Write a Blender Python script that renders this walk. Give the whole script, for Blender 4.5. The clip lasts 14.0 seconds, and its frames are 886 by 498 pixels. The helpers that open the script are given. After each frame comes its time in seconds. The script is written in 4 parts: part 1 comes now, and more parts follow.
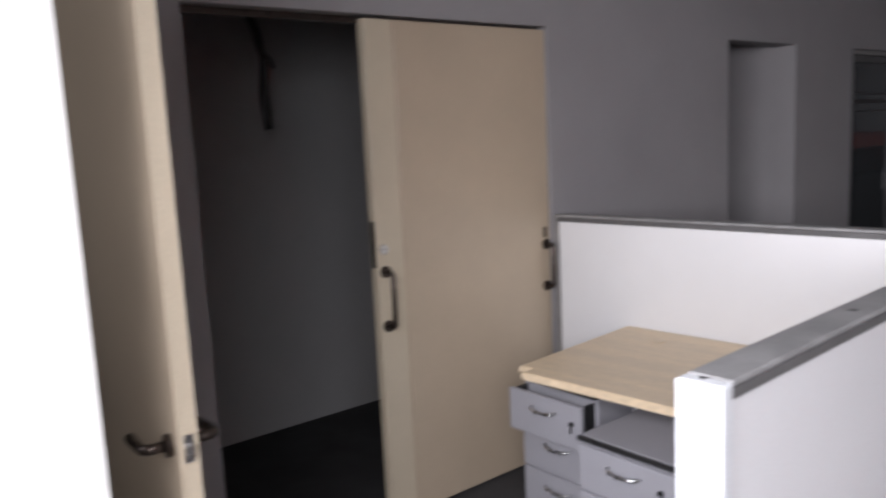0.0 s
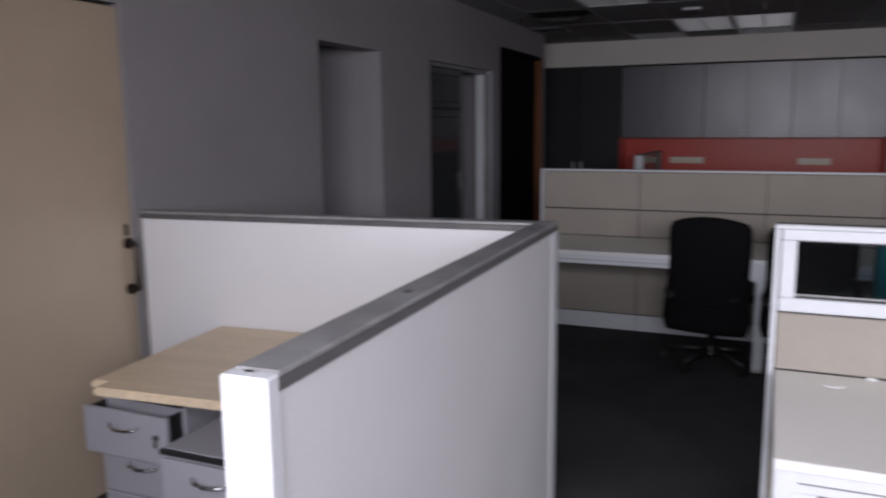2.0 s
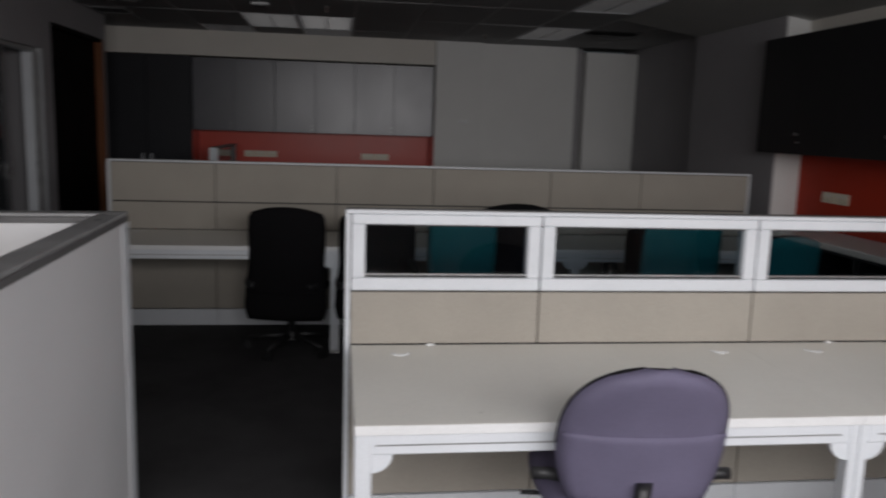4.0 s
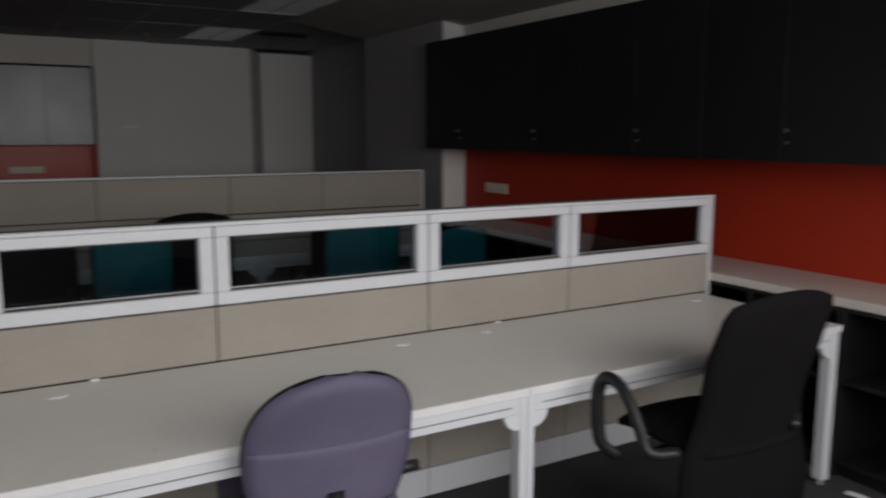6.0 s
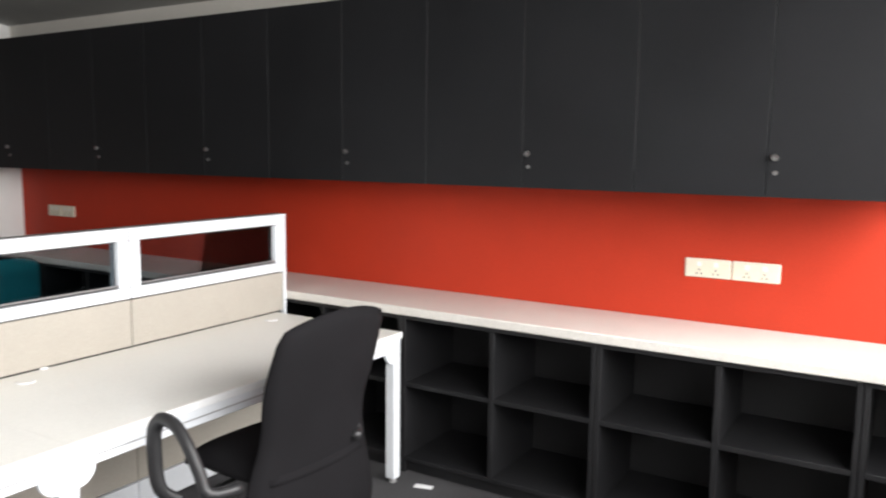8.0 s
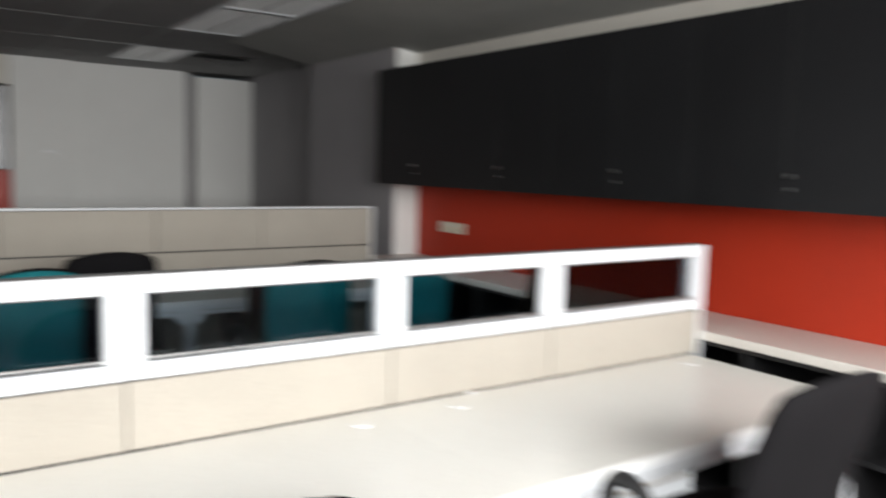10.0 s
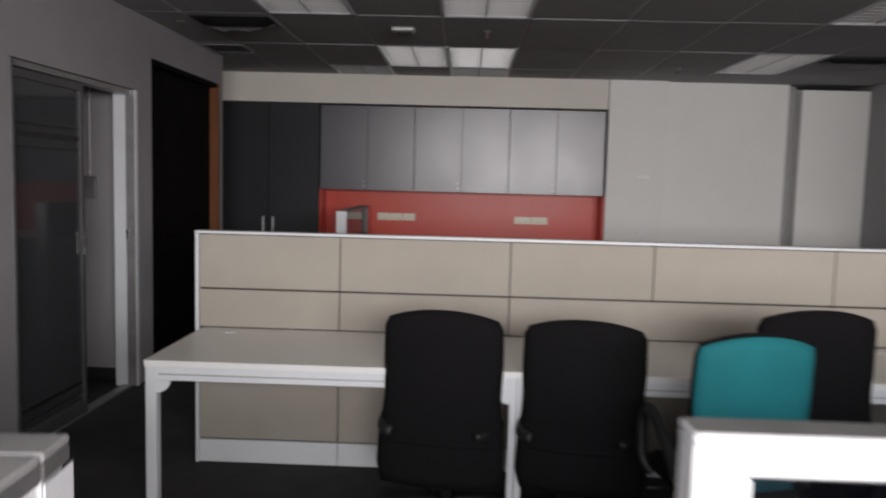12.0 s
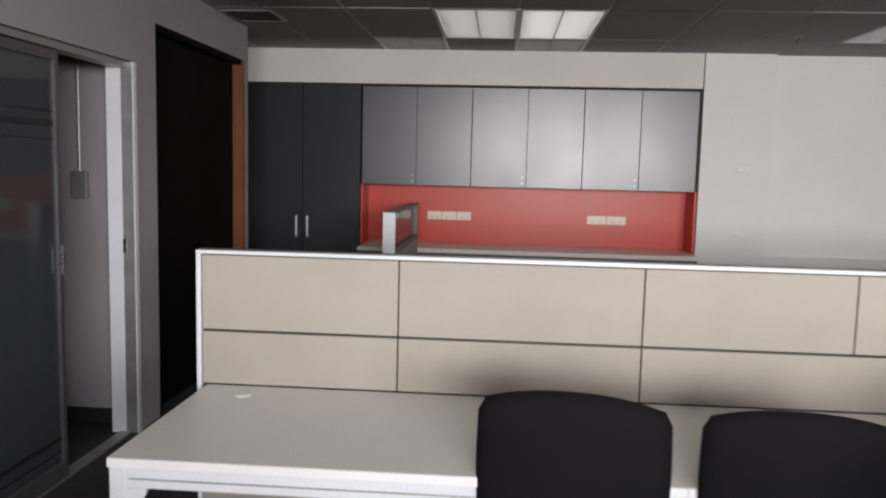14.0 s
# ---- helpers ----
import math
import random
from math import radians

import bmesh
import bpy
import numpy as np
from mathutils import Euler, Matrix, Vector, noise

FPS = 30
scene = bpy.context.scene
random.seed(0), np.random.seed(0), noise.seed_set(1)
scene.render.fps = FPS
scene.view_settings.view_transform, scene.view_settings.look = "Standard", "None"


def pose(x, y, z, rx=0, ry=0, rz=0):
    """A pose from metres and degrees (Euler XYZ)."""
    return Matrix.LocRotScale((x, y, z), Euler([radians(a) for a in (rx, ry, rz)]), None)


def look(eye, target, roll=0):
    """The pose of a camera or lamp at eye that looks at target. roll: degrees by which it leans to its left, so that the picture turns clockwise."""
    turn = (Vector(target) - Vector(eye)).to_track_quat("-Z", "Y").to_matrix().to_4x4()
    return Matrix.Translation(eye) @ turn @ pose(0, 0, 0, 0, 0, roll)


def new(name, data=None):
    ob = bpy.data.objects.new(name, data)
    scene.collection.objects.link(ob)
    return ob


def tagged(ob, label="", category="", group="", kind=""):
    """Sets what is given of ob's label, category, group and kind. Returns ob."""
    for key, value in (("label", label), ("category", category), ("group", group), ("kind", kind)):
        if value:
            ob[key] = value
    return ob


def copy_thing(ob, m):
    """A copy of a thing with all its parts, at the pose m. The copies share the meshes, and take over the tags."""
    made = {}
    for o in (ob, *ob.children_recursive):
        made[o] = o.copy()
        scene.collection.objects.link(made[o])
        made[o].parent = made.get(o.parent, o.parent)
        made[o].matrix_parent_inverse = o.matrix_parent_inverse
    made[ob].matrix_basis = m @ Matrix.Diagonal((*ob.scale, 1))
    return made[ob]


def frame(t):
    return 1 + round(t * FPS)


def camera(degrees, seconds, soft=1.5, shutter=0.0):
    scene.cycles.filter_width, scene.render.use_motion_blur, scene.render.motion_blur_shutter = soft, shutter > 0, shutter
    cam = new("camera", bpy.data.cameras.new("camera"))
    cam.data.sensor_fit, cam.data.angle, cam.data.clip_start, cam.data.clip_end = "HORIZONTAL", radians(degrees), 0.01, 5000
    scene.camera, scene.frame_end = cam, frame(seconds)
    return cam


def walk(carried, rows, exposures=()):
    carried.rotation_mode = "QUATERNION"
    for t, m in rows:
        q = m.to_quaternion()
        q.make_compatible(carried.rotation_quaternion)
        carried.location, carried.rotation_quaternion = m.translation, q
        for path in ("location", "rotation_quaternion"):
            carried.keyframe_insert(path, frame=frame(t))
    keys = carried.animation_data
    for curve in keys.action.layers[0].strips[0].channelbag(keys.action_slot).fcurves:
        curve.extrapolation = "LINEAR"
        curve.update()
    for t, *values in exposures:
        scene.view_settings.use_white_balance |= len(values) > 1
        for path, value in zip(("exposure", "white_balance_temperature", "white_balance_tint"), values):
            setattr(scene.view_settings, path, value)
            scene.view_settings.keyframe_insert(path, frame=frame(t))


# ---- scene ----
cam = camera(59.4, 14.0, soft=2.1, shutter=0.8)
PATH = [
    (0, (0.957, 0.838, 1.636), (2.207, 2.373, 1.344), -2.8),
    (0.5, (1.014, 0.794, 1.627), (2.425, 2.188, 1.372), -2.9),
    (1, (1.063, 0.767, 1.618), (2.63, 1.983, 1.359), -2.4),
    (1.5, (1.114, 0.784, 1.595), (2.821, 1.787, 1.311), -1.6),
    (2, (1.118, 0.81, 1.589), (2.937, 1.58, 1.274), -0.5),
    (2.5, (1.099, 0.834, 1.569), (3.005, 1.349, 1.248), 0.5),
    (3, (1.104, 0.825, 1.561), (3.059, 1.087, 1.234), 1.1),
    (3.5, (1.126, 0.831, 1.556), (3.1, 0.8, 1.235), 1.8),
    (5.8, (1.208, 0.691, 1.57), (2.966, -0.212, 1.266), 0.0),
    (6, (1.213, 0.719, 1.563), (2.923, -0.275, 1.265), 0.1),
    (6.5, (1.138, 0.676, 1.586), (2.717, -0.519, 1.301), 0.4),
    (7, (1.152, 0.631, 1.591), (2.548, -0.777, 1.325), 0.4),
    (7.2, (1.145, 0.59, 1.59), (2.469, -0.887, 1.331), 0.4),
    (8.25, (1.17, 0.505, 1.585), (2.175, -1.21, 1.33), 0.7),
    (9.3, (1.215, 0.477, 1.578), (2.396, -1.119, 1.339), 1.2),
    (9.5, (1.351, 0.464, 1.595), (2.65, -1.036, 1.345), 0.9),
    (10, (1.721, 0.544, 1.573), (3.355, -0.59, 1.361), 1.6),
    (10.5, (2.104, 0.68, 1.567), (3.96, -0.04, 1.371), 1.9),
    (11, (2.479, 0.783, 1.569), (4.439, 0.436, 1.367), 1.9),
    (11.5, (2.748, 0.958, 1.548), (4.737, 0.863, 1.358), 1.5),
    (12, (3.053, 1.074, 1.544), (5.045, 1.129, 1.365), 1.5),
    (12.5, (3.375, 1.141, 1.551), (5.361, 1.297, 1.377), 1.5),
    (13, (3.696, 1.231, 1.546), (5.679, 1.419, 1.375), 1.5),
    (13.5, (3.987, 1.285, 1.563), (5.971, 1.454, 1.379), 1.6),
    (14, (4.265, 1.356, 1.568), (6.249, 1.501, 1.361), 1.4),
]
EXPOSURES = [(0, -1.3, 6200, 14), (0.5, -1.25, 6150, 15), (1, -2.3, 6000, 18), (1.5, -2.5, 6000, 18), (2, -1.85, 6050, 17), (2.5, -1.2, 6200, 13), (3, -1.2, 6300, 12), (3.5, -2.0, 6350, 11), (6, -2.75, 6500, 10), (6.5, -2.5, 6500, 10), (7, -1.4, 6450, 8), (7.2, -1.2, 6450, 8), (9.5, -0.65, 6450, 6), (10, -0.8, 6450, 6), (10.5, -1.35, 6400, 7), (11, -1.6, 6400, 9), (11.5, -1.4, 6550, 13), (12, -0.5, 6550, 12), (12.5, 0.1, 6550, 12), (13.4, 0.2, 6550, 12), (14, 0.1, 6500, 12)]
walk(cam, [(t, look(eye, target, roll)) for t, eye, target, roll in PATH], EXPOSURES)

# ---- world, window light ----
world = bpy.data.worlds.new("sky")
world.use_nodes = True
scene.world = world
sky = world.node_tree.nodes.new("ShaderNodeTexSky")
sky.sky_type, sky.sun_disc = "NISHITA", False
sky.sun_elevation, sky.sun_rotation = radians(48), radians(200)
bg = world.node_tree.nodes["Background"]
bg.inputs["Strength"].default_value = 0.12
world.node_tree.links.new(sky.outputs["Color"], bg.inputs["Color"])
sun_data = bpy.data.lights.new("sun", "SUN")
sun_data.energy, sun_data.angle, sun_data.color = 0.8, radians(12), (1.0, 0.95, 0.88)
sun = new("sun", sun_data)
sun.matrix_world = look((-6, -30, 34), (0, 0, 0))

WX, WY0, WY1, WZ0, WZ1 = 0.02, -2.75, 2.15, 1.30, 2.60   # the high window behind the walker
day = bpy.data.lights.new("window_daylight", "AREA")
day.shape, day.size, day.size_y = "RECTANGLE", WY1 - WY0 - 0.1, WZ1 - WZ0 - 0.1
day.energy, day.color = 520, (1.0, 0.965, 0.96)
day_ob = new("window_daylight", day)
# added fill lamp in the passage, to brighten the open beige door
side_fill = bpy.data.lights.new("passage_fill", "AREA")
side_fill.shape, side_fill.size, side_fill.size_y = "RECTANGLE", 0.5, 1.0
side_fill.energy, side_fill.color = 12, (1.0, 0.965, 0.96)
new("passage_fill", side_fill).matrix_world = look((WX + 0.02, 2.94, 2.02), (WX + 2, 2.94, 1.3))
day_ob.matrix_world = look((WX + 0.02, (WY0 + WY1) / 2, (WZ0 + WZ1) / 2), (WX + 2, (WY0 + WY1) / 2, (WZ0 + WZ1) / 2 - 1.1))
day.spread = radians(140)


# ---- materials ----
def mat(name, color, rough=0.5, metal=0.0, vary=0.12, scale=3.0, grain=0.06, grain_scale=220.0, bump=0.04, spec=0.5, aniso=(1, 1, 1), rough_vary=0.08):
    m = bpy.data.materials.new(name)
    m.use_nodes = True
    n, l = m.node_tree.nodes, m.node_tree.links
    b = n["Principled BSDF"]
    b.inputs["Metallic"].default_value = metal
    b.inputs["Specular IOR Level"].default_value = spec
    tc = n.new("ShaderNodeTexCoord")
    mp = n.new("ShaderNodeMapping")
    mp.inputs["Scale"].default_value = aniso
    l.new(tc.outputs["Object"], mp.inputs["Vector"])
    big, fine = n.new("ShaderNodeTexNoise"), n.new("ShaderNodeTexNoise")
    big.inputs["Scale"].default_value, big.inputs["Detail"].default_value, big.inputs["Roughness"].default_value = scale, 5, 0.62
    fine.inputs["Scale"].default_value, fine.inputs["Detail"].default_value = grain_scale, 2
    for t in (big, fine):
        l.new(mp.outputs["Vector"], t.inputs["Vector"])
    def ramp(src, lo, hi):
        r = n.new("ShaderNodeMapRange")
        r.inputs["From Min"].default_value, r.inputs["From Max"].default_value = 0.25, 0.75
        r.inputs["To Min"].default_value, r.inputs["To Max"].default_value = lo, hi
        l.new(src, r.inputs["Value"])
        return r.outputs["Result"]
    info = n.new("ShaderNodeObjectInfo")
    each = n.new("ShaderNodeMapRange")
    each.inputs["To Min"].default_value, each.inputs["To Max"].default_value = 1 - vary * 0.25, 1 + vary * 0.25
    l.new(info.outputs["Random"], each.inputs["Value"])
    m1, m2 = n.new("ShaderNodeMath"), n.new("ShaderNodeMath")
    m1.operation = m2.operation = "MULTIPLY"
    l.new(ramp(big.outputs["Fac"], 1 - vary, 1 + vary * 0.6), m1.inputs[0])
    l.new(ramp(fine.outputs["Fac"], 1 - grain, 1 + grain), m1.inputs[1])
    l.new(m1.outputs[0], m2.inputs[0])
    l.new(each.outputs["Result"], m2.inputs[1])
    mul = n.new("ShaderNodeVectorMath")
    mul.operation = "SCALE"
    mul.inputs[0].default_value = color
    l.new(m2.outputs[0], mul.inputs["Scale"])
    l.new(mul.outputs["Vector"], b.inputs["Base Color"])
    l.new(ramp(big.outputs["Fac"], max(0.02, rough - rough_vary), min(1, rough + rough_vary)), b.inputs["Roughness"])
    if bump:
        bp = n.new("ShaderNodeBump")
        bp.inputs["Strength"].default_value, bp.inputs["Distance"].default_value = bump, 0.002
        l.new(fine.outputs["Fac"], bp.inputs["Height"])
        l.new(bp.outputs["Normal"], b.inputs["Normal"])
    return m


def glass_mat(name, tint, rough=0.0, film=0.0):
    m = bpy.data.materials.new(name)
    m.use_nodes = True
    n, l = m.node_tree.nodes, m.node_tree.links
    n.remove(n["Principled BSDF"])
    out = n["Material Output"]
    tr, gl, mix, fr = n.new("ShaderNodeBsdfTransparent"), n.new("ShaderNodeBsdfGlossy"), n.new("ShaderNodeMixShader"), n.new("ShaderNodeFresnel")
    tr.inputs["Color"].default_value = (*tint, 1)
    gl.inputs["Roughness"].default_value = rough
    fr.inputs["IOR"].default_value = 1.5
    l.new(fr.outputs["Fac"], mix.inputs["Fac"])
    if film:                      # a dusty privacy film on the pane
        df, dust = n.new("ShaderNodeBsdfDiffuse"), n.new("ShaderNodeMixShader")
        df.inputs["Color"].default_value = (0.34, 0.37, 0.40, 1)
        dust.inputs["Fac"].default_value = film
        l.new(tr.outputs[0], dust.inputs[1])
        l.new(df.outputs[0], dust.inputs[2])
        l.new(dust.outputs[0], mix.inputs[1])
    else:
        l.new(tr.outputs[0], mix.inputs[1])
    l.new(gl.outputs[0], mix.inputs[2])
    l.new(mix.outputs[0], out.inputs["Surface"])
    return m


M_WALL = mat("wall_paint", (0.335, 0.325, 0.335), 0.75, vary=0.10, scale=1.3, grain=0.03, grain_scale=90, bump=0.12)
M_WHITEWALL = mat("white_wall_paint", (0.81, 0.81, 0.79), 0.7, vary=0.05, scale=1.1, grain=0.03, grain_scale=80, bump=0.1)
M_CREAM = mat("cream_bulkhead_paint", (0.72, 0.69, 0.63), 0.7, vary=0.06, scale=1.5, bump=0.08)
M_DARKWALL = mat("dim_room_paint", (0.38, 0.38, 0.38), 0.8, vary=0.1, scale=1.0, bump=0.1)
M_CARPET = mat("charcoal_carpet", (0.058, 0.057, 0.059), 0.97, vary=0.38, scale=1.7, grain=0.5, grain_scale=260, bump=0.8, spec=0.1)
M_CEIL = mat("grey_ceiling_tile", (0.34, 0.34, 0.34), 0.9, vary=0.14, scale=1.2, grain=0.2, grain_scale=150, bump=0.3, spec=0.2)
M_PLASTER = mat("grey_plaster_ceiling", (0.40, 0.40, 0.38), 0.7, vary=0.16, scale=0.8, grain=0.05, grain_scale=60, bump=0.06, spec=0.3)
M_GRID = mat("ceiling_grid_metal", (0.46, 0.46, 0.46), 0.5, vary=0.05)
M_BEIGEDOOR = mat("beige_door_laminate", (0.53, 0.437, 0.325), 0.40, vary=0.12, scale=1.4, grain=0.04, bump=0.05)
M_BEIGELIGHT = mat("pale_beige_edge", (0.62, 0.54, 0.41), 0.42, vary=0.08, scale=2, bump=0.05)
M_BRONZE = mat("dark_bronze_metal", (0.10, 0.08, 0.07), 0.32, 0.8, vary=0.2, scale=30)
M_STEEL = mat("brushed_steel", (0.62, 0.62, 0.62), 0.28, 1.0, vary=0.1, scale=40)
M_BLACK = mat("black_plastic", (0.016, 0.016, 0.017), 0.5, vary=0.2, scale=8, bump=0.15)
M_WHITEPANEL = mat("white_partition_laminate", (0.76, 0.765, 0.78), 0.38, vary=0.04, scale=2.2, grain=0.03, bump=0.03)
M_ALU = mat("grey_aluminium_trim", (0.36, 0.36, 0.36), 0.38, 0.55, vary=0.2, scale=9, grain=0.08, bump=0.05, aniso=(1, 1, 1))
M_WHITEMETAL = mat("white_powder_coat", (0.70, 0.725, 0.755), 0.4, vary=0.04, scale=5, bump=0.05)
M_FABRIC = mat("beige_tile_fabric", (0.375, 0.347, 0.302), 0.85, vary=0.08, scale=2.5, grain=0.16, grain_scale=420, bump=0.3, spec=0.2)
M_DESK = mat("off_white_desk_laminate", (0.80, 0.785, 0.735), 0.34, vary=0.05, scale=1.8, grain=0.05, grain_scale=160, bump=0.02)
M_EDGE = mat("white_desk_edge", (0.78, 0.785, 0.785), 0.4, vary=0.04, scale=6)
M_BEECH = mat("beech_laminate", (0.74, 0.60, 0.42), 0.42, vary=0.14, scale=3, grain=0.12, grain_scale=60, bump=0.05, aniso=(6, 0.6, 1))
M_PED = mat("pale_grey_steel", (0.37, 0.37, 0.405), 0.45, vary=0.06, scale=4)
M_CAB = mat("charcoal_cabinet_laminate", (0.050, 0.051, 0.065), 0.32, vary=0.2, scale=1.6, grain=0.08, grain_scale=120, bump=0.06, spec=0.9, rough_vary=0.03)
M_CAP = mat("dull_grey_cap_rail", (0.38, 0.38, 0.385), 0.42, 0.3, vary=0.3, scale=8, grain=0.1, bump=0.06)
M_DARKALU = mat("anodised_dark_aluminium", (0.13, 0.13, 0.135), 0.4, 0.5, vary=0.2, scale=9, grain=0.06, bump=0.05)
M_CAPDARK = mat("dark_grey_cap_trim", (0.14, 0.138, 0.14), 0.45, 0.2, vary=0.25, scale=10, grain=0.08, bump=0.05)
# M_CAB with a darker colour, for the window reflection missing on the tall cupboard
M_CABTALL = mat("charcoal_laminate_without_reflection", (0.019, 0.020, 0.0245), 0.48, vary=0.2, scale=1.6, grain=0.08, grain_scale=120, bump=0.06, spec=0.3, rough_vary=0.03)
M_CABDARK = mat("black_cupboard_laminate", (0.0135, 0.014, 0.0155), 0.46, vary=0.2, scale=1.6, grain=0.08, grain_scale=120, bump=0.06, spec=0.27, rough_vary=0.03)
M_CABBLACK = mat("black_shelf_laminate", (0.0095, 0.0095, 0.0105), 0.5, vary=0.2, scale=3, bump=0.08)
M_RED = mat("red_painted_board", (0.45, 0.036, 0.014), 0.55, vary=0.12, scale=1.4, grain=0.04, grain_scale=90, bump=0.08, spec=0.25)
M_REDGLOSS = mat("red_laminate_splashback", (0.60, 0.060, 0.032), 0.36, vary=0.10, scale=1.4, grain=0.03, grain_scale=90, bump=0.04, spec=0.42, rough_vary=0.04)
M_COUNTER = mat("cream_stone_counter", (0.70, 0.67, 0.62), 0.36, vary=0.06, scale=3, grain=0.1, grain_scale=110, bump=0.03)
M_PLATE = mat("cream_socket_plastic", (0.78, 0.72, 0.58), 0.4, vary=0.06)
M_WOOD = mat("red_brown_timber", (0.17, 0.055, 0.014), 0.42, vary=0.25, scale=5, grain=0.15, bump=0.08, aniso=(8, 8, 0.6))
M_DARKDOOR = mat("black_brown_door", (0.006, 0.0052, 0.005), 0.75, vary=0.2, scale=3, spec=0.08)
M_BLACKFAB = mat("black_mesh_fabric", (0.008, 0.0075, 0.0085), 0.9, vary=0.22, scale=6, grain=0.35, grain_scale=500, bump=0.5, spec=0.12)
M_TEAL = mat("teal_mesh_fabric", (0.012, 0.165, 0.185), 0.8, vary=0.12, scale=5, grain=0.25, grain_scale=500, bump=0.5, spec=0.25)
M_PURPLE = mat("mauve_grey_upholstery", (0.128, 0.115, 0.178), 0.7, vary=0.12, scale=5, grain=0.15, grain_scale=420, bump=0.3, spec=0.3)
M_LOUVRE = mat("white_louvre", (0.42, 0.42, 0.42), 0.35, vary=0.03, scale=8)
M_GLASS = glass_mat("clear_glass", (0.80, 0.84, 0.86))
M_DARKGLASS = glass_mat("tinted_partition_glass", (0.66, 0.71, 0.74))
M_FILMGLASS = glass_mat("dusty_film_glass", (0.40, 0.43, 0.46), 0.06, 0.16)
M_FILMGLASS.node_tree.nodes["Glossy BSDF"].inputs["Color"].default_value = (0.55, 0.55, 0.55, 1)
M_OUT = mat("pale_roof_membrane", (0.45, 0.45, 0.44), 0.9, vary=0.2, scale=0.3)


# ---- building helpers ----
def bm_box(x0, x1, y0, y1, z0, z1, bevel=0.0, bm=None, segments=1):
    own = bm is None
    b = bmesh.new()
    bmesh.ops.create_cube(b, size=1.0)
    for v in b.verts:
        v.co = Vector(((x0 + x1) / 2 + v.co.x * (x1 - x0), (y0 + y1) / 2 + v.co.y * (y1 - y0), (z0 + z1) / 2 + v.co.z * (z1 - z0)))
    if bevel:
        bmesh.ops.bevel(b, geom=b.edges[:], offset=bevel, segments=segments, affect="EDGES")
    if own:
        return b
    tmp = bpy.data.meshes.new("tmp")
    b.to_mesh(tmp)
    b.free()
    bm.from_mesh(tmp)
    bpy.data.meshes.remove(tmp)
    return bm


def bm_cyl(p0, p1, r0, r1=None, seg=16, bm=None, bevel=0.0):
    bm = bm or bmesh.new()
    p0, p1 = Vector(p0), Vector(p1)
    r1 = r0 if r1 is None else r1
    q = (p1 - p0).to_track_quat("Z", "Y").to_matrix().to_4x4()
    bmesh.ops.create_cone(bm, cap_ends=True, segments=seg, radius1=r0, radius2=r1, depth=(p1 - p0).length,
                          matrix=Matrix.Translation((p0 + p1) / 2) @ q)
    return bm


def bm_tube(points, radius, seg=10, bm=None, flat=1.0):
    """A round or flattened bar swept along points."""
    bm = bm or bmesh.new()
    pts = [Vector(p) for p in points]
    rings = []
    side = None
    for i, p in enumerate(pts):
        d = (pts[min(i + 1, len(pts) - 1)] - pts[max(i - 1, 0)]).normalized()
        if side is None:
            side = d.orthogonal().normalized()
        side = (side - d * side.dot(d)).normalized()
        up = d.cross(side)
        r = radius(i / (len(pts) - 1)) if callable(radius) else radius
        rings.append([bm.verts.new(p + side * r * math.cos(2 * math.pi * k / seg) + up * r * flat * math.sin(2 * math.pi * k / seg)) for k in range(seg)])
    for a, b in zip(rings, rings[1:]):
        for k in range(seg):
            bm.faces.new((a[k], a[(k + 1) % seg], b[(k + 1) % seg], b[k]))
    bm.faces.new(rings[0][::-1])
    bm.faces.new(rings[-1])
    return bm


def bm_pad(outline, depth_at, thick, nu=14, nv=16, bm=None):
    """A closed cushion: outline(v) gives half the width and the height at v, depth_at(u, v) the bow; thin at the rim."""
    bm = bm or bmesh.new()
    grid = {}
    for s in (0, 1):
        for j in range(nv + 1):
            v = j / nv
            w, h = outline(v)
            for i in range(nu + 1):
                u = -1 + 2 * i / nu
                rim = max(0.0, (1 - abs(u) ** 6)) ** 0.5 * max(0.0, 1 - abs(2 * v - 1) ** 8) ** 0.5
                t = thick * (0.25 + 0.75 * rim) / 2
                grid[s, i, j] = bm.verts.new((depth_at(u, v) + (t if s else -t), u * w, h - (abs(u) ** 3) * 0.0))
    for j in range(nv):
        for i in range(nu):
            bm.faces.new((grid[0, i, j], grid[0, i, j + 1], grid[0, i + 1, j + 1], grid[0, i + 1, j]))
            bm.faces.new((grid[1, i, j], grid[1, i + 1, j], grid[1, i + 1, j + 1], grid[1, i, j + 1]))
    for j in range(nv):
        for i in (0, nu):
            bm.faces.new((grid[0, i, j], grid[1, i, j], grid[1, i, j + 1], grid[0, i, j + 1]))
    for i in range(nu):
        for j in (0, nv):
            bm.faces.new((grid[0, i, j], grid[0, i + 1, j], grid[1, i + 1, j], grid[1, i, j]))
    bmesh.ops.recalc_face_normals(bm, faces=bm.faces[:])
    return bm


def obj(name, bm, material, smooth=False):
    me = bpy.data.meshes.new(name)
    bm.normal_update()
    bm.to_mesh(me)
    bm.free()
    me.materials.append(material)
    if smooth:
        for p in me.polygons:
            p.use_smooth = True
    return new(name, me)


def part(name, bm, material, parent, label="", smooth=False):
    ob = obj(name, bm, material, smooth)
    ob.parent = parent
    if label:
        ob["label"] = label
    return ob


def thing(name, label, category, at=(0, 0, 0), rz=0, group="", kind=""):
    e = new(name)
    e.empty_display_size = 0.1
    e.matrix_basis = pose(*at, 0, 0, rz)
    return tagged(e, label, category, group, kind)


def structure(name, bm, material, label, category):
    return tagged(obj(name, bm, material), label, category, kind="structure")


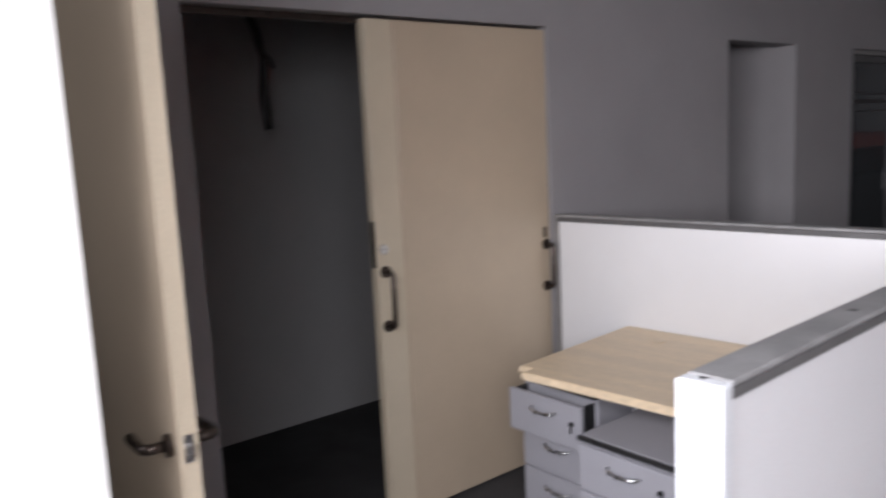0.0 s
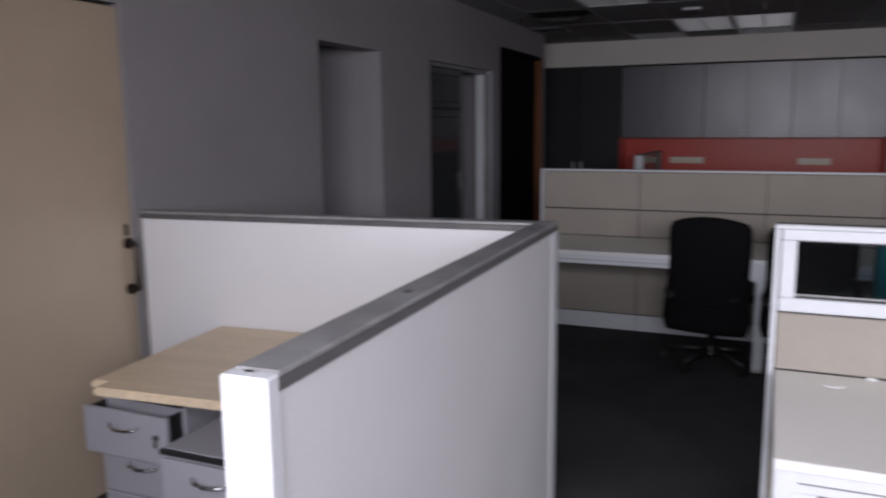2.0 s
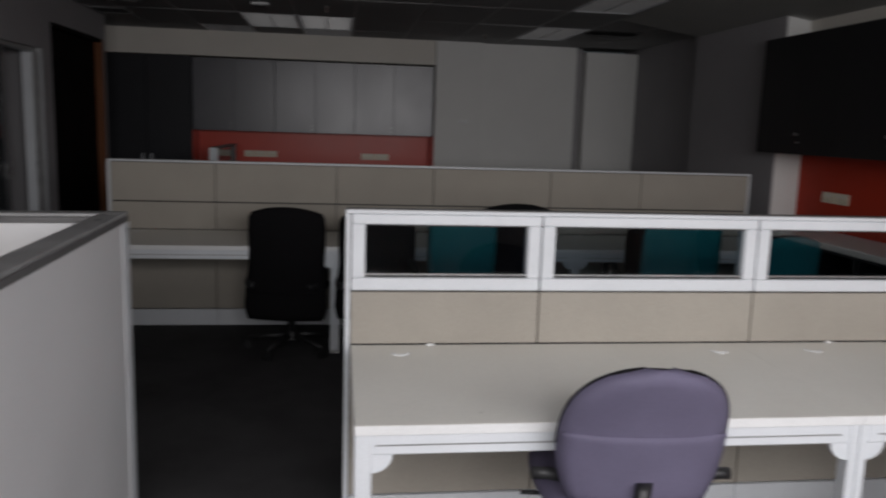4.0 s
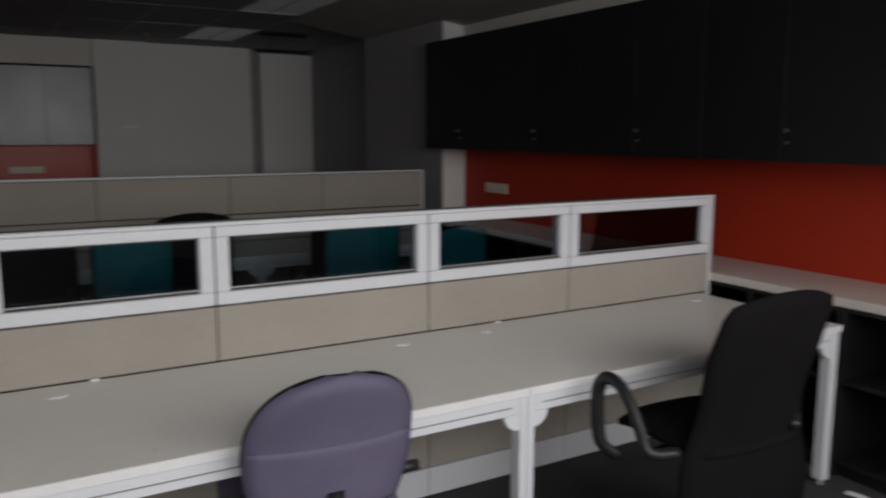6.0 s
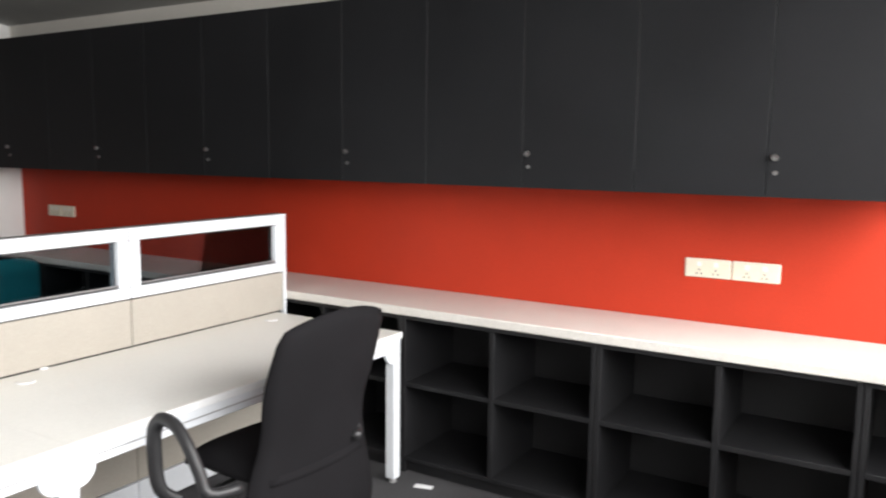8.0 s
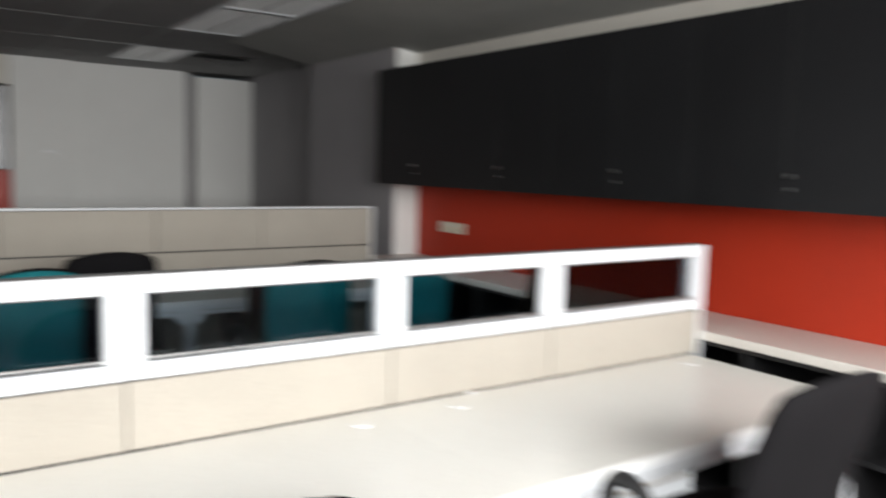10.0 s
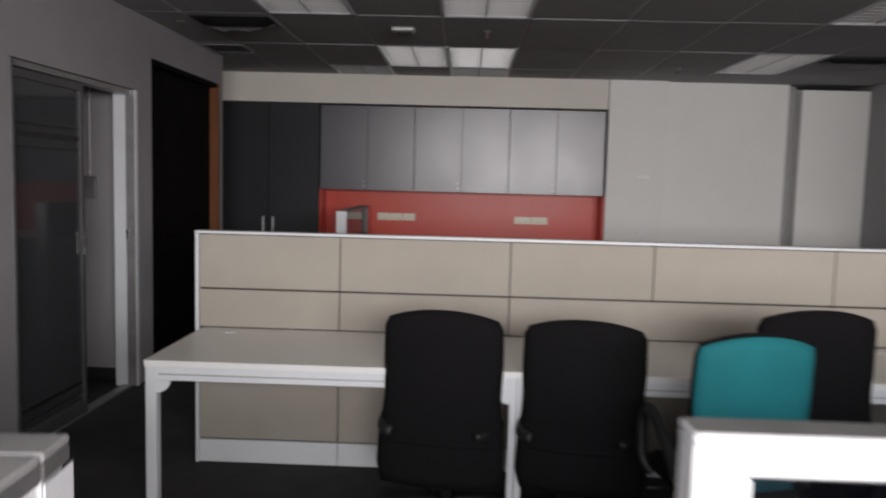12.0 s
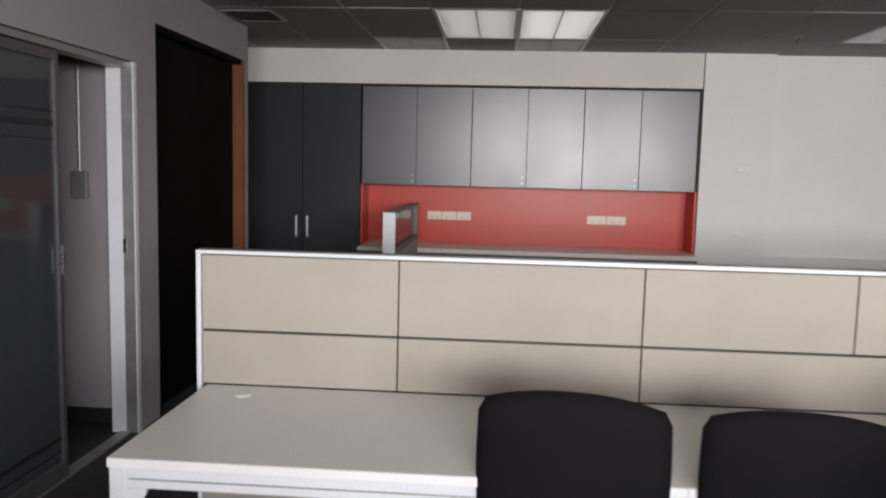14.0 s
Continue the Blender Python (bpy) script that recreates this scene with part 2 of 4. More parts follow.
def wall_with_openings(axis, a, b, lo, hi, z1, holes, bm=None):
    """A wall slab from a to b along axis, lo to hi across it, with (from, to, bottom, top) holes cut right through."""
    bm = bm or bmesh.new()
    def slab(p, q, z0, zt):
        if q - p < 1e-4 or zt - z0 < 1e-4:
            return
        if axis == "x":
            bm_box(p, q, lo, hi, z0, zt, bm=bm)
        else:
            bm_box(lo, hi, p, q, z0, zt, bm=bm)
    at = a
    for h0, h1, zb, zt in sorted(holes):
        slab(at, h0, 0, z1)
        slab(h0, h1, 0, zb)
        slab(h0, h1, zt, z1)
        at = h1
    slab(at, b, 0, z1)
    return bm


# ---- the shell ----
CEIL = 2.65
LY = 3.41            # left wall
RY = -3.00           # red wall
FX = 11.534          # cabinet fronts at the far end
structure("floor", bm_box(WX, 12.3, -3.6, 5.3, -0.12, 0.0), M_CARPET, "dark charcoal office carpet, slightly worn", "floor")

DOOR_H = 2.112
bm = wall_with_openings("x", WX + 0.152, 10.46, LY, LY + 0.15, CEIL, [(0.72, 1.62, 0, DOOR_H), (1.987, 3.745, 0, DOOR_H), (5.325, 6.155, 0, DOOR_H), (6.99, 8.52, 0, DOOR_H), (8.785, 10.36, 0, 2.374)])
structure("wall_north", bm, M_WALL, "pale grey painted office wall with door openings", "wall")
structure("wall_north_return", bm_box(10.46, 12.1, 3.80, 3.95, 0, CEIL), M_WALL, "pale grey wall beside the tall cupboard", "wall")
structure("wall_north_jog", bm_box(10.44, 10.52, LY + 0.152, 3.80, 0, CEIL), M_WALL, "short pale grey return of the wall", "wall")
structure("wall_back_rooms", bm_box(WX, 12.3, 4.78, 4.93, 0, CEIL), M_DARKWALL, "grey back wall of the unlit side rooms", "wall")
for i, x in enumerate((1.66, 4.70, 5.18, 6.157, 8.64)):
    w = 0.145 if x != 6.157 else 0.12
    structure("wall_partition_%d" % (i + 1), bm_box(x, x + w, LY + 0.152, 4.778, 0, CEIL), M_WALL if x > 5 else M_DARKWALL, "grey dividing wall of the side rooms", "wall")
structure("wall_near_window", bm_box(WX + 0.152, 1.335, 2.35, 2.47, 0, CEIL), M_WHITEWALL, "bright white wall end near the window", "wall")
structure("wall_east", bm_box(12.1, 12.25, -3.6, 4.778, 0, CEIL), M_WALL, "grey end wall behind the cupboards", "wall")
structure("wall_south", bm_box(WX, 12.1, RY - 0.35, RY - 0.2, 0, CEIL), M_WALL, "grey wall behind the red board", "wall")
bm = wall_with_openings("y", RY - 0.2, 4.778, WX, WX + 0.15, CEIL, [(WY0, WY1, WZ0, WZ1), (2.66, 3.22, WZ0, WZ1)])
structure("wall_west", bm, M_WHITEWALL, "white wall holding the large window", "wall")

# window behind the walker
win = thing("window_1", "high white-framed window letting in daylight", "window", (WX, 0, 0), kind="structure")
for y in (WY0 + 0.03, (2 * WY0 + WY1) / 3, (WY0 + 2 * WY1) / 3, WY1 - 0.03):
    part("window_frame", bm_box(-0.06, -0.01, y - 0.03, y + 0.03, WZ0 + 0.002, WZ1 - 0.002, 0.004), M_WHITEMETAL, win)
for z in (WZ0 + 0.03, WZ1 - 0.03):
    part("window_frame", bm_box(-0.055, -0.012, WY0 + 0.06, WY1 - 0.06, z - 0.028, z + 0.028, 0.004), M_WHITEMETAL, win)
for k in range(3):
    y0 = WY0 + (WY1 - WY0) * k / 3
    pane = part("pane", bm_box(-0.037, -0.031, y0 + 0.06, y0 + (WY1 - WY0) / 3 - 0.06, WZ0 + 0.06, WZ1 - 0.06), M_GLASS, win)
    pane.visible_shadow = False
part("window_sill", bm_box(0.15, 0.21, WY0 - 0.05, WY1 + 0.05, WZ0 - 0.035, WZ0 - 0.003, 0.005), M_WHITEMETAL, win)
# unseen window, added to go with the passage fill lamp
slot = thing("window_2", "unseen narrow white-framed window added for the passage fill lamp", "window", (WX, 2.94, 0), kind="structure")
for y in (-0.25, 0.25):
    part("window_frame", bm_box(-0.06, -0.01, y - 0.028, y + 0.028, WZ0 + 0.002, WZ1 - 0.002, 0.004), M_WHITEMETAL, slot)
for z in (WZ0 + 0.03, WZ1 - 0.03):
    part("window_frame", bm_box(-0.055, -0.012, -0.22, 0.22, z - 0.028, z + 0.028, 0.004), M_WHITEMETAL, slot)
part("pane", bm_box(-0.037, -0.031, -0.221, 0.221, WZ0 + 0.06, WZ1 - 0.06), M_GLASS, slot).visible_shadow = False
structure("ground", bm_box(-400, 400, -400, 400, -8.2, -8.0), M_OUT, "pale ground far below the window", "ground")

# ceiling: tiles, grid and holes for the light fittings
GX = [9.68 + 1.2 * k for k in range(-12, 3)]
GY = [4.87, 4.27, 3.67, 3.07, 2.47, 1.87, 1.27, 0.67, 0.003, -0.663, -1.33, -1.93, -2.53, -3.13, -3.42]
LIGHTS = {(9.68, 1.87), (9.68, 1.27), (7.28, 1.27), (7.28, 2.47), (7.28, -1.33), (6.08, -1.33), (9.68, -1.33), (10.88, 2.47), (10.88, 1.27), (4.88, 1.27), (4.88, 2.47), (0.08, 0.67), (1.28, -1.33), (2.48, -1.33)}
LIT = [(round(x, 3), round(y, 3)) for x, y in LIGHTS]
bm = bmesh.new()
rng = random.Random(4)
for x0, x1 in zip(GX, GX[1:]):
    if x1 < WX + 0.1:
        continue
    for y1, y0 in zip(GY, GY[1:]):
        if (round(x0, 3), round(y1, 3)) in LIT:
            continue
        sag = rng.uniform(-0.002, 0.003)
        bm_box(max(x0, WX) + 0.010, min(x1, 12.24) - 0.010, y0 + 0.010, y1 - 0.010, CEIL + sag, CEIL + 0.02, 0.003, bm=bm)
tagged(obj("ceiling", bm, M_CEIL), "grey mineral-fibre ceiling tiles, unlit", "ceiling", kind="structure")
bm = bmesh.new()
for x in [x for x in GX if x > WX]:
    bm_box(x - 0.012, x + 0.012, -3.40, 4.96, CEIL + 0.004, CEIL + 0.03, bm=bm)
for y in GY:
    bm_box(WX, 12.2, y - 0.012, y + 0.012, CEIL + 0.0055, CEIL + 0.028, bm=bm)
tagged(obj("ceiling_grid", bm, M_GRID), "grey metal grid carrying the ceiling tiles", "ceiling grid", kind="structure")
bm = bmesh.new()
ring = [(-3.195, 2.452), (-1.945, CEIL - 0.003), (-3.195, CEIL - 0.003)]
near, far = ([bm.verts.new((x, y, z)) for y, z in ring] for x in (WX + 0.152, 8.838))
bm.faces.new(near)
bm.faces.new(far[::-1])
for k in range(3):
    bm.faces.new((near[k], far[k], far[(k + 1) % 3], near[(k + 1) % 3]))
bmesh.ops.recalc_face_normals(bm, faces=bm.faces[:])
structure("ceiling_margin", bm, M_PLASTER, "smooth grey plaster ceiling margin sagging towards the red wall", "ceiling")
structure("ceiling_slab", bm_box(WX, 12.3, -3.6, 5.3, CEIL + 0.14, CEIL + 0.25), M_DARKWALL, "concrete slab above the ceiling tiles", "slab")


# ---- ceiling fittings ----
def troffer():
    t = thing("ceiling_light", "recessed fluorescent fitting with white louvre blades", "ceiling light", (0, 0, 0), group="ceiling light fittings")
    hx, hy = 0.588, 0.288
    fr = bmesh.new()
    for y in (-hy, hy):
        bm_box(-hx, hx, y - 0.012, y + 0.012, 0.0, 0.03, 0.002, bm=fr)
    for x in (-hx, hx):
        bm_box(x - 0.012, x + 0.012, -hy + 0.012, hy - 0.012, 0.0, 0.03, 0.002, bm=fr)
    part("frame", fr, M_WHITEMETAL, t)
    hs = bmesh.new()
    bm_box(-hx, hx, -hy, hy, 0.095, 0.10, bm=hs)
    for y in (-hy, hy):
        bm_box(-hx, hx, y - 0.003, y + 0.003, 0.031, 0.0945, bm=hs)
    part("housing", hs, M_WHITEMETAL, t)
    for y in (-0.09, 0.09):
        part("tube", bm_cyl((-0.56, y, 0.078), (0.56, y, 0.078), 0.013, seg=12), M_LOUVRE, t, smooth=True)
    blade = None
    for k in range(13):
        x = -0.54 + 1.08 * k / 12
        if blade is None:
            blade = part("louvre_blade", bm_box(-0.0025, 0.0025, -hy + 0.014, hy - 0.014, 0.003, 0.05), M_LOUVRE, t)
            blade.location.x = x
        else:
            o = blade.copy()
            scene.collection.objects.link(o)
            o.location.x = x
    part("centre_blade", bm_box(-hx + 0.014, hx - 0.014, -0.003, 0.003, 0.001, 0.052), M_LOUVRE, t)
    return t


# fittings are off: weak added lamps stand in for daylight caught by the louvres
LOUVRE_GLOW = {(9.68, 1.87): 4, (9.68, 1.27): 6, (9.68, -1.33): 1.5, (7.28, 1.27): 2, (7.28, 2.47): 1.2}
first = None
for x, y in sorted(LIGHTS):
    m = pose(x + 0.6, y - 0.3, CEIL - 0.001)
    if first is None:
        first = troffer()
        first.matrix_basis = m
    else:
        copy_thing(first, m)
    watts = LOUVRE_GLOW.get((x, y))
    if watts:
        tube = bpy.data.lights.new("louvre_glow", "AREA")
        tube.shape, tube.size, tube.size_y = "RECTANGLE", 1.1, 0.5
        tube.energy, tube.color = watts, (1.0, 0.965, 0.94)
        new("louvre_glow", tube).matrix_world = pose(x + 0.6, y - 0.3, CEIL + 0.058)


def ceiling_vent(x, y, w, d):
    t = thing("ceiling_vent", "dark slotted ceiling air grille", "vent", (x, y, CEIL))
    fr = bmesh.new()
    for s in (-1, 1):
        bm_box(-w / 2, w / 2, s * d / 2 - 0.012, s * d / 2 + 0.012, -0.012, -0.001, 0.002, bm=fr)
        bm_box(s * w / 2 - 0.012, s * w / 2 + 0.012, -d / 2 + 0.013, d / 2 - 0.013, -0.012, -0.001, 0.002, bm=fr)
    part("frame", fr, M_ALU, t)
    part("backing", bm_box(-w / 2 + 0.012, w / 2 - 0.012, -d / 2 + 0.012, d / 2 - 0.012, -0.005, -0.0035), M_BLACK, t)
    n = int(w / 0.05)
    for k in range(1, n):
        xx = -w / 2 + w * k / n
        part("slat", bm_box(xx - 0.008, xx + 0.008, -d / 2 + 0.014, d / 2 - 0.014, -0.010, -0.0055), M_BLACK, t)


ceiling_vent(9.98, 3.20, 0.40, 0.36)


def torn_tile(x, y, w, d, seed):
    """A ceiling tile pulled down at one edge: a dark gap with a crumpled lining hanging in it."""
    rnd = random.Random(seed)
    t = thing("torn_ceiling_tile", "torn ceiling tile with crumpled lining and a dark gap", "ceiling tile", (x, y, CEIL))
    # flat black sheet below the tiles paints the darkness of the gap
    part("gap", bm_box(-w / 2, w / 2, -d / 2, d / 2, -0.006, -0.002), M_BLACK, t, "black sheet standing in for the unlit gap above the ceiling")
    b = bmesh.new()
    nu, nv = 10, 26
    grid = {}
    for i in range(nu + 1):
        for j in range(nv + 1):
            u, v = i / nu, j / nv
            ragged = 0.05 * math.sin(v * 17 + seed) + 0.035 * math.sin(v * 41) + rnd.uniform(-0.012, 0.012)
            sag = 0.055 * math.sin(math.pi * v) ** 0.6 * (1 - u) ** 1.4
            grid[i, j] = b.verts.new((w * (0.02 + ragged * (1 - u)) + w * 0.62 * u, -d / 2 + d * v + rnd.uniform(-0.004, 0.004), -0.009 - sag - rnd.uniform(0, 0.014) * (1 - u)))
    for i in range(nu):
        for j in range(nv):
            b.faces.new((grid[i, j], grid[i, j + 1], grid[i + 1, j + 1], grid[i + 1, j]))
    bmesh.ops.solidify(b, geom=b.faces[:], thickness=0.004)
    bmesh.ops.recalc_face_normals(b, faces=b.faces[:])
    part("crumpled_lining", b, M_CEIL, t, "crumpled grey lining", smooth=False)


torn_tile(8.76, 2.78, 0.36, 0.57, 3)
torn_tile(9.90, -2.26, 0.34, 0.56, 8)
for x, y in ((8.82, 3.2), (8.96, 0.95), (6.4, -0.3), (10.6, -0.9)):
    s = thing("sprinkler_head", "small metal ceiling sprinkler head", "sprinkler", (x, y, CEIL), group="sprinkler heads")
    part("escutcheon", bm_cyl((0, 0, -0.008), (0, 0, 0.0), 0.035, 0.028, 20), M_ALU, s, smooth=False)
    part("stem", bm_cyl((0, 0, -0.05), (0, 0, -0.0085), 0.009, seg=10), M_BRONZE, s)
    part("deflector", bm_cyl((0, 0, -0.056), (0, 0, -0.051), 0.020, seg=14), M_BRONZE, s)
b = thing("ceiling_sensor", "small dark box fixed to the ceiling", "sensor", (8.90, 1.57, CEIL))
part("body", bm_box(-0.06, 0.06, -0.085, 0.085, -0.035, -0.001, 0.008), M_ALU, b)
part("lens", bm_box(-0.03, 0.03, -0.06, 0.06, -0.042, -0.0355, 0.004), M_BLACK, b)


# ---- doors on the left wall ----
def lever_handle(parent, x, y, z, side):
    """A rosette and lever on a face turned to -x (side -1) or +x; the lever points along +y."""
    p = part("lever_handle", bm_cyl((x, y, z), (x + side * 0.012, y, z), 0.027, seg=24), M_BRONZE, parent, "dark bronze lever handle")
    pts = [(x + side * 0.0125, y, z), (x + side * 0.045, y, z), (x + side * 0.058, y + 0.012, z), (x + side * 0.060, y + 0.05, z - 0.003), (x + side * 0.057, y + 0.13, z - 0.008)]
    q = part("lever", bm_tube(pts, 0.0125, 12), M_BRONZE, parent, smooth=True)
    q.parent = p


leaf = thing("door_1", "beige laminate door standing wide open, slightly soiled", "door", (1.595, LY - 0.005, 0), -3.4, kind="structure")
part("leaf", bm_box(-0.022, 0.022, -0.93, -0.01, 0.008, 2.085, 0.002), M_BEIGEDOOR, leaf)
part("edge_strip", bm_box(-0.0215, 0.0215, -0.933, -0.9305, 0.01, 2.08), M_BEIGELIGHT, leaf)
lever_handle(leaf, -0.0225, -0.875, 0.975, -1)
lever_handle(leaf, 0.0225, -0.875, 0.975, 1)
part("latch_plate", bm_box(-0.011, 0.011, -0.936, -0.9335, 0.945, 1.01, 0.001), M_STEEL, leaf, "steel latch plate")
part("latch", bm_box(-0.006, 0.007, -0.946, -0.9365, 0.965, 0.99, 0.002), M_STEEL, leaf)
for z in (0.25, 1.05, 1.85):
    part("hinge", bm_cyl((0.028, -0.006, z - 0.05), (0.028, -0.006, z + 0.05), 0.007, seg=10), M_STEEL, leaf)

slide = thing("door_2", "wide beige laminate door pushed half open", "door", (0, LY, 0), kind="structure")
part("leaf", bm_box(2.858, 3.738, 0.012, 0.054, 0.012, 2.098, 0.003), M_BEIGEDOOR, slide)
part("stile", bm_box(2.710, 2.844, 0.004, 0.052, 0.012, 2.098, 0.004), M_BEIGELIGHT, slide, "paler lock stile of the door")
part("groove_strip", bm_box(2.8445, 2.8575, 0.016, 0.05, 0.012, 2.097), M_BEIGEDOOR, slide)
def pull(x, z0, z1, face):
    pts = [(x, face, z1), (x, face - 0.04, z1), (x, face - 0.052, z1 - 0.012), (x, face - 0.052, z0 + 0.012), (x, face - 0.04, z0), (x, face, z0)]
    p = part("pull_handle", bm_tube(pts, 0.010, 10), M_BRONZE, slide, "dark metal pull handle", smooth=True)
    for z in (z0, z1):
        r = part("rosette", bm_cyl((x, face - 0.009, z), (x, face - 0.0005, z), 0.025, seg=20), M_BRONZE, slide)
        r.parent = p
pull(2.745, 0.865, 1.092, 0.004)
pull(3.705, 0.88, 1.085, 0.012)
part("lock_cylinder", bm_cyl((2.740, -0.006, 1.185), (2.740, 0.0035, 1.185), 0.021, seg=20), M_STEEL, slide, "steel lock cylinder")
part("lock_plate", bm_box(2.7075, 2.7098, 0.012, 0.040, 1.11, 1.30), M_BLACK, slide, "black strike plate on the door edge")
part("lock_plate", bm_box(3.692, 3.712, 0.009, 0.0118, 1.12, 1.17), M_BRONZE, slide)
bm = bmesh.new()
bm_box(1.989, 3.743, 0.062, 0.085, 2.085, 2.110, bm=bm)
part("track", bm, M_BRONZE, slide)

cable = thing("hanging_cable", "loose black cable hanging from the ceiling", "cable", (2.68, 4.3, 0))
pts = [(-0.05, 0, 2.645), (-0.045, 0, 2.42), (-0.03, 0.01, 2.28), (0.02, 0.0, 2.16), (0.05, 0.01, 2.04), (0.035, 0.0, 1.88), (0.05, 0.0, 1.70)]
fine = []
for a, b2 in zip(pts, pts[1:]):
    for k in range(5):
        fine.append(tuple(Vector(a).lerp(Vector(b2), k / 5)))
fine.append(pts[-1])
part("cord", bm_tube(fine, lambda s: 0.017 + 0.006 * math.sin(s * 9) ** 2, 8), M_BLACK, cable, smooth=True)
part("stray_wire", bm_tube([(0.05, 0.0, 2.06), (0.085, 0.0, 2.03), (0.10, 0, 1.99)], 0.008, 6), M_BLACK, cable, smooth=True)

# glass sliding door, half open
gd = thing("door_3", "aluminium-framed sliding glass door standing half open", "door", (0, LY, 0), kind="structure")
for x0, x1, paint in ((6.993, 7.012, M_DARKALU), (8.475, 8.517, M_WHITEMETAL)):
    jb = part("jamb", bm_box(x0, x1, 0.062, 0.147, 0.002, 2.108, 0.002), paint, gd)
    part("jamb_channel", bm_box(x0 + 0.002, x1 - 0.002, -0.004, 0.0615, 0.002, 2.107, 0.002), M_ALU, gd, "grey aluminium channel").parent = jb
    part("jamb_trim", bm_box(x0, x1, -0.012, -0.0045, 0.002, 2.108, 0.001), paint, gd).parent = jb
part("head_track", bm_box(7.013, 8.474, 0.02, 0.11, 2.075, 2.109, 0.002), M_ALU, gd)
part("floor_track", bm_box(7.013, 8.474, 0.03, 0.10, 0.0, 0.012, 0.001), M_ALU, gd)
def sash(x0, x1, y, w, nm):
    fr = part(nm, bm_box(x0, x0 + w, y - 0.018, y + 0.018, 0.014, 2.07, 0.003), M_DARKALU, gd)
    for q in (bm_box(x1 - w, x1, y - 0.018, y + 0.018, 0.014, 2.07, 0.003), bm_box(x0 + w, x1 - w, y - 0.017, y + 0.017, 0.014, 0.10, 0.003), bm_box(x0 + w, x1 - w, y - 0.017, y + 0.017, 2.02, 2.07, 0.003)):
        part("rail", q, M_DARKALU, gd).parent = fr
    pn = part("pane", bm_box(x0 + w, x1 - w, y - 0.004, y + 0.004, 0.10, 2.02), M_FILMGLASS, gd, "dusty tinted glass pane")
    pn.parent = fr
    return fr
moving = sash(7.05, 7.815, 0.046, 0.035, "sliding_sash")
sash(7.014, 7.75, 0.088, 0.035, "fixed_sash")
for z, hgt in ((1.782, 0.010), (1.715, 0.030), (1.655, 0.008), (0.205, 0.022), (0.150, 0.008)):
    part("film_stripe", bm_box(7.087, 7.778, 0.0395, 0.0412, z, z + hgt), M_BLACK, gd, "black stripe on the glass").parent = moving
part("finger_pull", bm_box(7.786, 7.808, 0.012, 0.0275, 1.02, 1.16, 0.003), M_STEEL, gd, "small steel finger pull")
part("strike", bm_box(8.470, 8.4745, 0.04, 0.06, 1.05, 1.13), M_STEEL, gd)
sw = thing("wall_intercom", "grey switch box on the wall with its cable", "switch", (8.638, 3.80, 1.42))
part("box", bm_box(-0.035, -0.001, -0.05, 0.05, -0.08, 0.08, 0.006), M_ALU, sw)
part("conduit", bm_cyl((-0.012, 0, 0.081), (-0.012, 0, 1.2), 0.011, seg=10), M_ALU, sw)
structure("baseboard_1", bm_box(8.622, 8.638, LY + 0.155, 4.776, 0.0, 0.09, 0.003), M_BLACK, "dark skirting in the glass room", "baseboard")

# recessed dark double door with a timber lining
dd = thing("door_4", "very dark double door recessed in a red-brown timber lining", "door", (0, LY, 0), kind="structure")
part("lining", bm_box(10.322, 10.358, -0.006, 0.125, 0.002, 2.370, 0.003), M_WOOD, dd, "red-brown timber jamb")
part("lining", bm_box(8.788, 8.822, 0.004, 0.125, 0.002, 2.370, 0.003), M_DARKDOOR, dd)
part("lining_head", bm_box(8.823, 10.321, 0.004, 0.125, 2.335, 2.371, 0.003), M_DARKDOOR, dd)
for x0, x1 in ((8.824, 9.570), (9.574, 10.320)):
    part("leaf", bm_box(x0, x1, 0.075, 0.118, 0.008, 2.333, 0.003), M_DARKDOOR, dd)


# ---- white cubicle in the corner ----
def plain_partition(name, label, x0, x1, y0, y1, top):
    t = thing(name, label, "partition", (0, 0, 0), group="white cubicle partitions")
    part("panel", bm_box(x0 + 0.006, x1 - 0.006, y0 + 0.006, y1 - 0.006, 0.06, top - 0.034, 0.003), M_WHITEPANEL, t)
    part("cap_rail", bm_box(x0, x1, y0, y1, top - 0.012, top, 0.003), M_CAP, t, "scuffed grey top rail")
    part("cap_trim", bm_box(x0, x1, y0, y1, top - 0.033, top - 0.0125, 0.002), M_CAPDARK, t, "dark strip under the top rail")
    part("base_rail", bm_box(x0 + 0.003, x1 - 0.003, y0 + 0.003, y1 - 0.003, 0.0, 0.059, 0.003), M_ALU, t)
    return t


p1 = plain_partition("cubicle_partition", "white laminate cubicle partition with a grey top rail", 2.046, 3.868, 1.468, 1.548, 1.230)
part("end_post", bm_box(2.010, 2.045, 1.466, 1.550, 0.0, 1.228, 0.004), M_WHITEMETAL, p1, "bright white end post")
part("screw", bm_cyl((2.03, 1.51, 1.2283), (2.03, 1.51, 1.2312), 0.007, seg=12), M_STEEL, p1)
for x, w in ((2.62, 0.012), (3.70, 0.016)):
    part("rail_plug", bm_box(x - w, x + w, 1.500, 1.516, 1.2303, 1.2312, 0.0), M_CAPDARK, p1)
p2 = plain_partition("cubicle_partition", "white laminate cubicle partition with a grey top rail", 3.876, 3.946, 1.468, 3.300, 1.230)
part("wall_channel", bm_box(3.884, 3.938, 3.301, 3.322, 0.0, 1.228, 0.002), M_ALU, p2)
part("corner_post", bm_box(3.874, 3.948, 1.4655, 1.4675, 0.0, 1.195), M_WHITEMETAL, p2)

